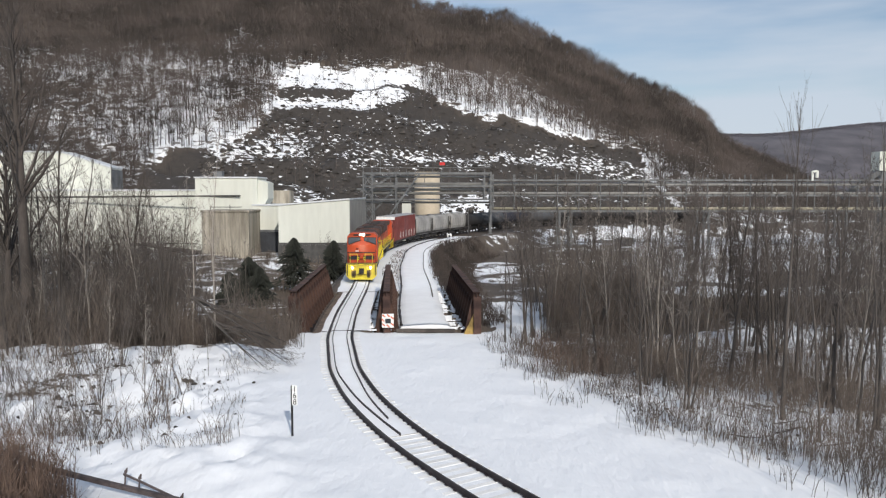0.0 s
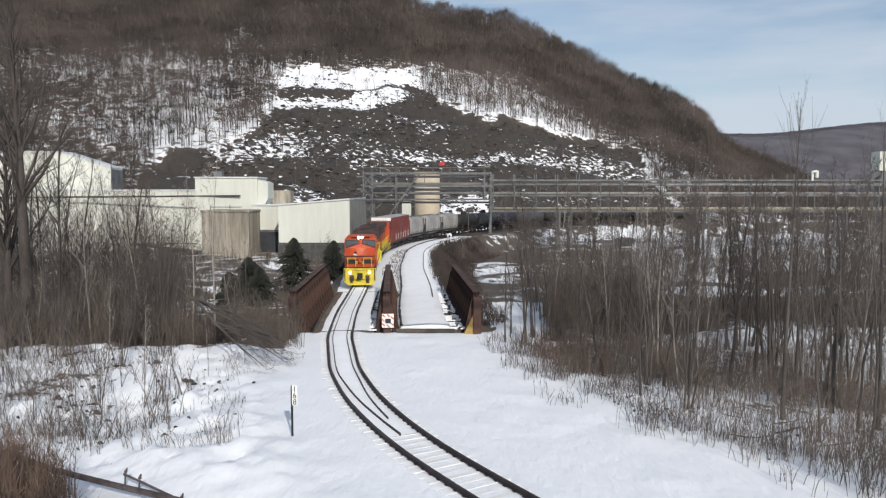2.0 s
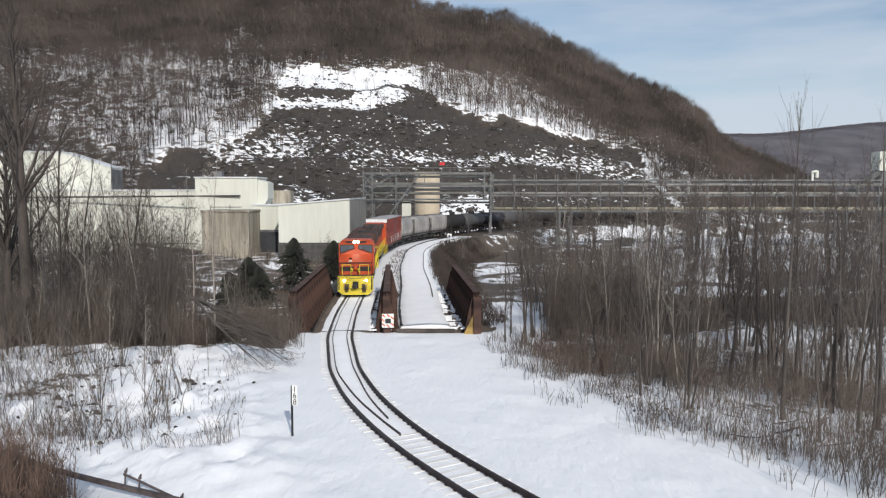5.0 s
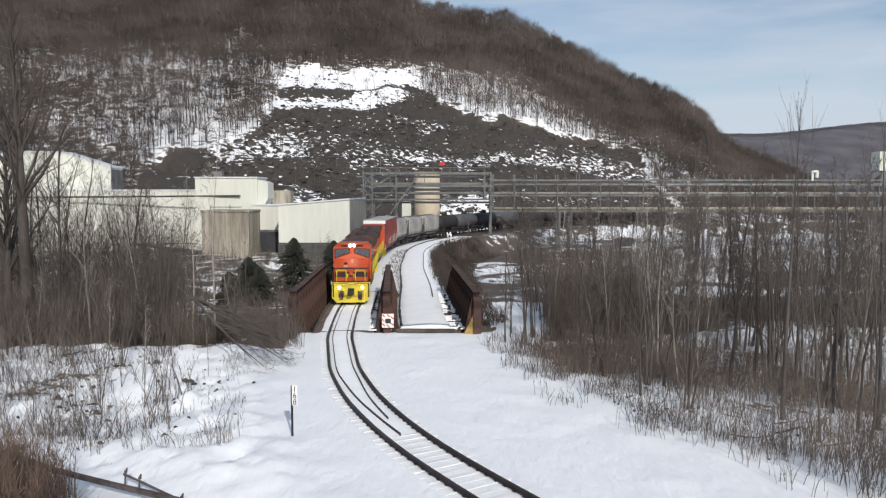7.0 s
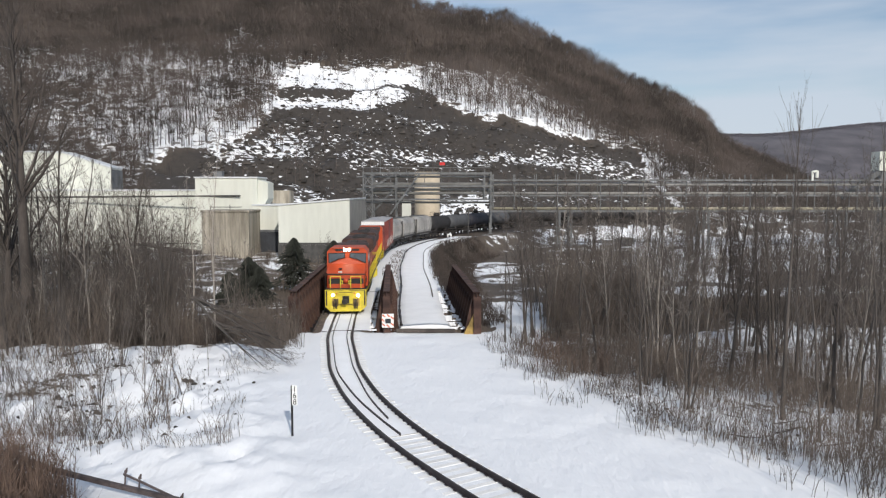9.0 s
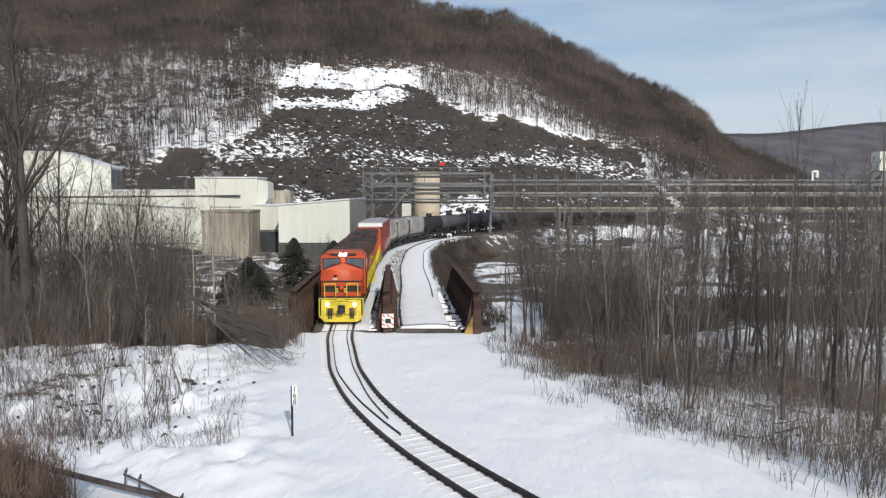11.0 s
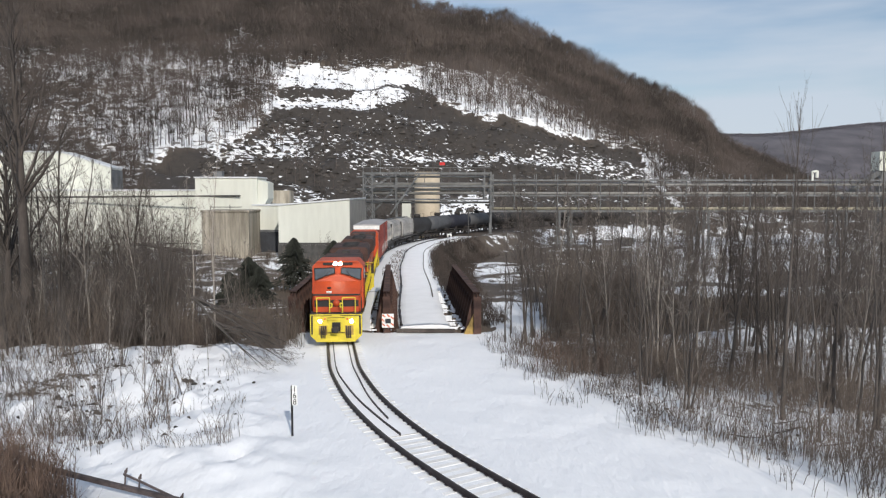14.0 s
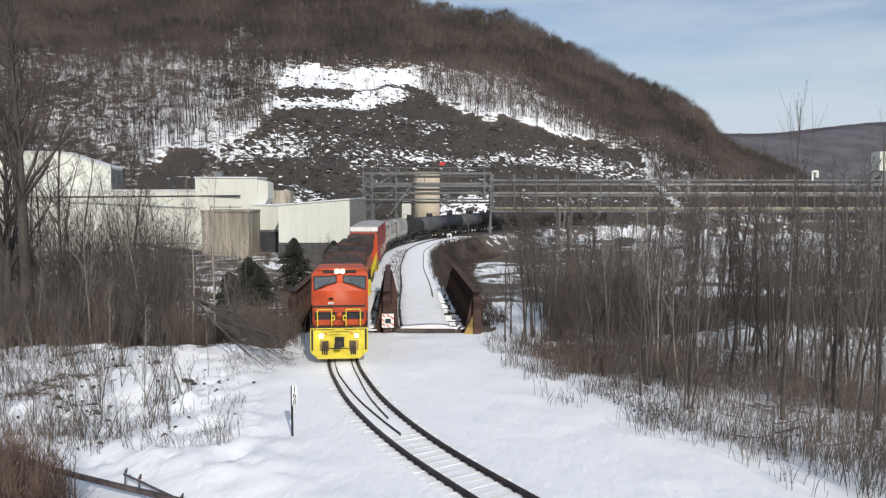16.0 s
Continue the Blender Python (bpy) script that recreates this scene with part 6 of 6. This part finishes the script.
def build_conifers():
    rnd = random.Random(41)
    for x, y, h in ((-18.7, 92, 6.4), (-21.8, 82, 5.4), (-20.4, 81, 4.4), (-13.9, 93, 5.2), (-23.4, 80, 4.0)):
        z = float(ground_z(np.array([x]), np.array([y]))[0])
        t = thing("small_conifer", "small dark evergreen conifer beside the works", "tree", "conifers by the works", m=Matrix.Translation((x, y, z)))
        rod_part("trunk", (0, 0, -0.3), (0, 0, h * 0.95), 0.12, M_BARK, t, 7, r2=0.02)
        vs, fs = [], []
        tiers = [rnd.uniform(0.55, 1.25) for _ in range(60)]
        for _ in range(1100):
            q = rnd.random() ** 0.8
            zz = h * (0.06 + 0.94 * q)
            a = rnd.uniform(0, 6.283)
            r = (1 - q) ** 0.65 * h * 0.42 * rnd.uniform(0.25, 1.0) * tiers[int(q * 9) * 6 + int(a / 1.0473) % 6] + 0.06
            c = Vector((math.cos(a) * r, math.sin(a) * r, zz))
            l = 0.3 + 0.35 * (1 - q)
            o = Vector((math.cos(a), math.sin(a), -0.35)) * l
            s = Vector((-math.sin(a), math.cos(a), 0)) * l * 0.32
            i = len(vs)
            vs.extend([tuple(c - o * 0.5 - s), tuple(c - o * 0.5 + s), tuple(c + o), tuple(c + Vector((0, 0, 0.16)))])
            fs.extend([(i, i + 1, i + 3), (i + 1, i + 2, i + 3), (i + 2, i, i + 3)])
        me = bpy.data.meshes.new("crown")
        me.from_pydata(vs, [], fs)
        me.materials.append(M_CONIFER)
        new("crown", me).parent = t


def woods(name, label, xs, ys, hs, mat, seed, boughs=9, wide=0.2):
    """Far woods: each tree a thin trunk with flat slivers of boughs, one mesh."""
    r = np.random.RandomState(seed)
    zs = ground_z(xs, ys)
    n = len(xs)
    vs, fs = [], []
    w = wide * r.uniform(0.6, 1.3, n)
    for i in range(n):
        x, y, z, h, q = xs[i], ys[i], zs[i] - 0.3, hs[i], w[i]
        k = len(vs)
        tx = x + r.uniform(-0.05, 0.05) * h
        vs.extend([(x - q, y, z), (x + q, y - q, z), (x, y + q, z), (tx, y, z + h * 0.8)])
        fs.extend([(k, k + 1, k + 3), (k + 1, k + 2, k + 3), (k + 2, k, k + 3)])
        t = r.uniform(0.36, 0.66, boughs)
        a = r.uniform(0, 6.283, boughs)
        out = np.sqrt(r.uniform(0.05, 1.0, boughs))
        high = h * (0.6 + 0.34 * np.sqrt(1.02 - out * out) * r.uniform(0.35, 1.0, boughs))
        reach = h * 0.34 * out * r.uniform(0.75, 1.25)
        for j in range(boughs):
            bx, bz = x + (tx - x) * t[j], z + h * t[j]
            k = len(vs)
            cx, cy, ez = math.cos(a[j]) * reach[j], math.sin(a[j]) * reach[j], z + high[j]
            mx, my, mz = bx + cx * 0.62, y + cy * 0.62, bz + (ez - bz) * 0.5
            vs.extend([(bx, y, bz), (mx + q * 0.42, my, mz), (bx + cx, y + cy, ez), (mx - q * 0.42, my + q * 0.2, mz)])
            fs.append((k, k + 1, k + 2, k + 3))
    me = bpy.data.meshes.new(name)
    me.from_pydata(vs, [], fs)
    me.materials.append(mat)
    return tagged(new(name, me), label, "woods", kind="stuff")


def build_woods():
    r = np.random.RandomState(9)
    n = 58000
    y = 170 + 400 * r.rand(n) ** 0.8
    x = r.uniform(-0.75, 0.62, n) * y
    p, u = hill_share(x, y)
    q = quarry_at(x, y)
    keep = (p > 0.02) & (p < 1.1) & ((q < 0.4) | (r.rand(n) < 0.03 + 0.45 * ((p > 0.4) & (u > -0.03)))) & (r.rand(n) < (0.62 + 0.38 * step(0.3, 0.6, p)) * (1 - 0.27 * open_wood(u, p, x, y)))
    x, y = x[keep], y[keep]
    woods("hill_woods", "dense bare brown woods covering the hill", x, y, r.uniform(6, 12.5, len(x)) * (0.8 + 0.5 * fbm(x * 0.06, y * 0.06, 2)), M_WOODS, 10, 14, 0.13)
    n = 9000
    y = r.uniform(1400, 1540, n)
    x = r.uniform(0.2, 0.75, n) * y
    woods("ridge_woods", "distant bare woods with haze tint on the far ridge", x, y, r.uniform(3, 6.5, n), M_WOODSHAZE, 11, 6, 1.0)
    # loose blocks on the quarry benches
    n = 13000
    y = 195 + 230 * r.rand(n)
    x = r.uniform(-0.33, 0.33, n) * y
    pp, uu = hill_share(x, y)
    ok = (quarry_at(x, y) > 0.5) & ~((pp > 0.345) & (uu < 0.03) & (r.rand(n) < 0.78))
    x, y = x[ok], y[ok]
    z = ground_z(x, y)
    vs, fs = [], []
    base = np.array([(-1, -1, 0), (1, -1, 0), (1, 1, 0), (-1, 1, 0), (-0.7, -0.6, 1), (0.6, -0.7, 1), (0.7, 0.7, 1), (-0.6, 0.6, 1)], float)
    quads = [(0, 1, 5, 4), (1, 2, 6, 5), (2, 3, 7, 6), (3, 0, 4, 7), (4, 5, 6, 7)]
    for i in range(len(x)):
        s = r.uniform(0.2, 0.75) * (1.5 if r.rand() < 0.1 else 1)
        v = base * np.array([s * r.uniform(0.7, 1.3), s, s * r.uniform(0.6, 1.2)]) * r.uniform(0.75, 1.2, (8, 3)) + [x[i], y[i], z[i] - 0.2]
        k = len(vs)
        vs.extend(map(tuple, v.tolist()))
        fs.extend([tuple(k + c for c in f) for f in quads])
    me = bpy.data.meshes.new("quarry_rubble")
    me.from_pydata(vs, [], fs)
    me.materials.append(M_ROCK)
    tagged(new("quarry_rubble", me), "dark broken rock on the quarry benches", "rubble", kind="stuff")


def near_fence():
    f = thing("guard_beam", "rusted steel guard beam half sunk in weeds and snow", "guard rail")
    pts = [(-13.6, 22.9), (-12.0, 22.15), (-9.9, 21.25), (-7.8, 20.3), (-6.0, 19.5)]
    zs = [0.5, 0.34, 0.27, 0.25, 0.2]
    for (a, b), (z0, z1) in zip(zip(pts, pts[1:]), zip(zs, zs[1:])):
        beam("beam", (*a, z0), (*b, z1), 0.13, M_FENCE, f)
    bar = [(-9.9, 22.2), (-9.3, 21.8), (-7.6, 20.6)]
    bz = [0.2, 0.16, 0.06]
    for k in (0, 1):
        rod_part("top_bar", (*bar[k], bz[k]), (*bar[k + 1], bz[k + 1]), 0.04, M_FENCE, f, 6)
    for (x, y), z in zip(bar, bz):
        bm = bmesh.new()
        add_rod(bm, (x, y, z - 0.5), (x + 0.05, y, z + 0.06), 0.026, 6)
        add_rod(bm, (x + 0.05, y, z + 0.06), (x + 0.1, y, z + 0.2), 0.055, 7, 0.02)
        part("bent_post", bm, M_FENCE, f)


build_trees()
build_brush()
build_dead_poles()
build_yard()
build_clods()
build_conifers()
build_woods()
near_fence()
motions()
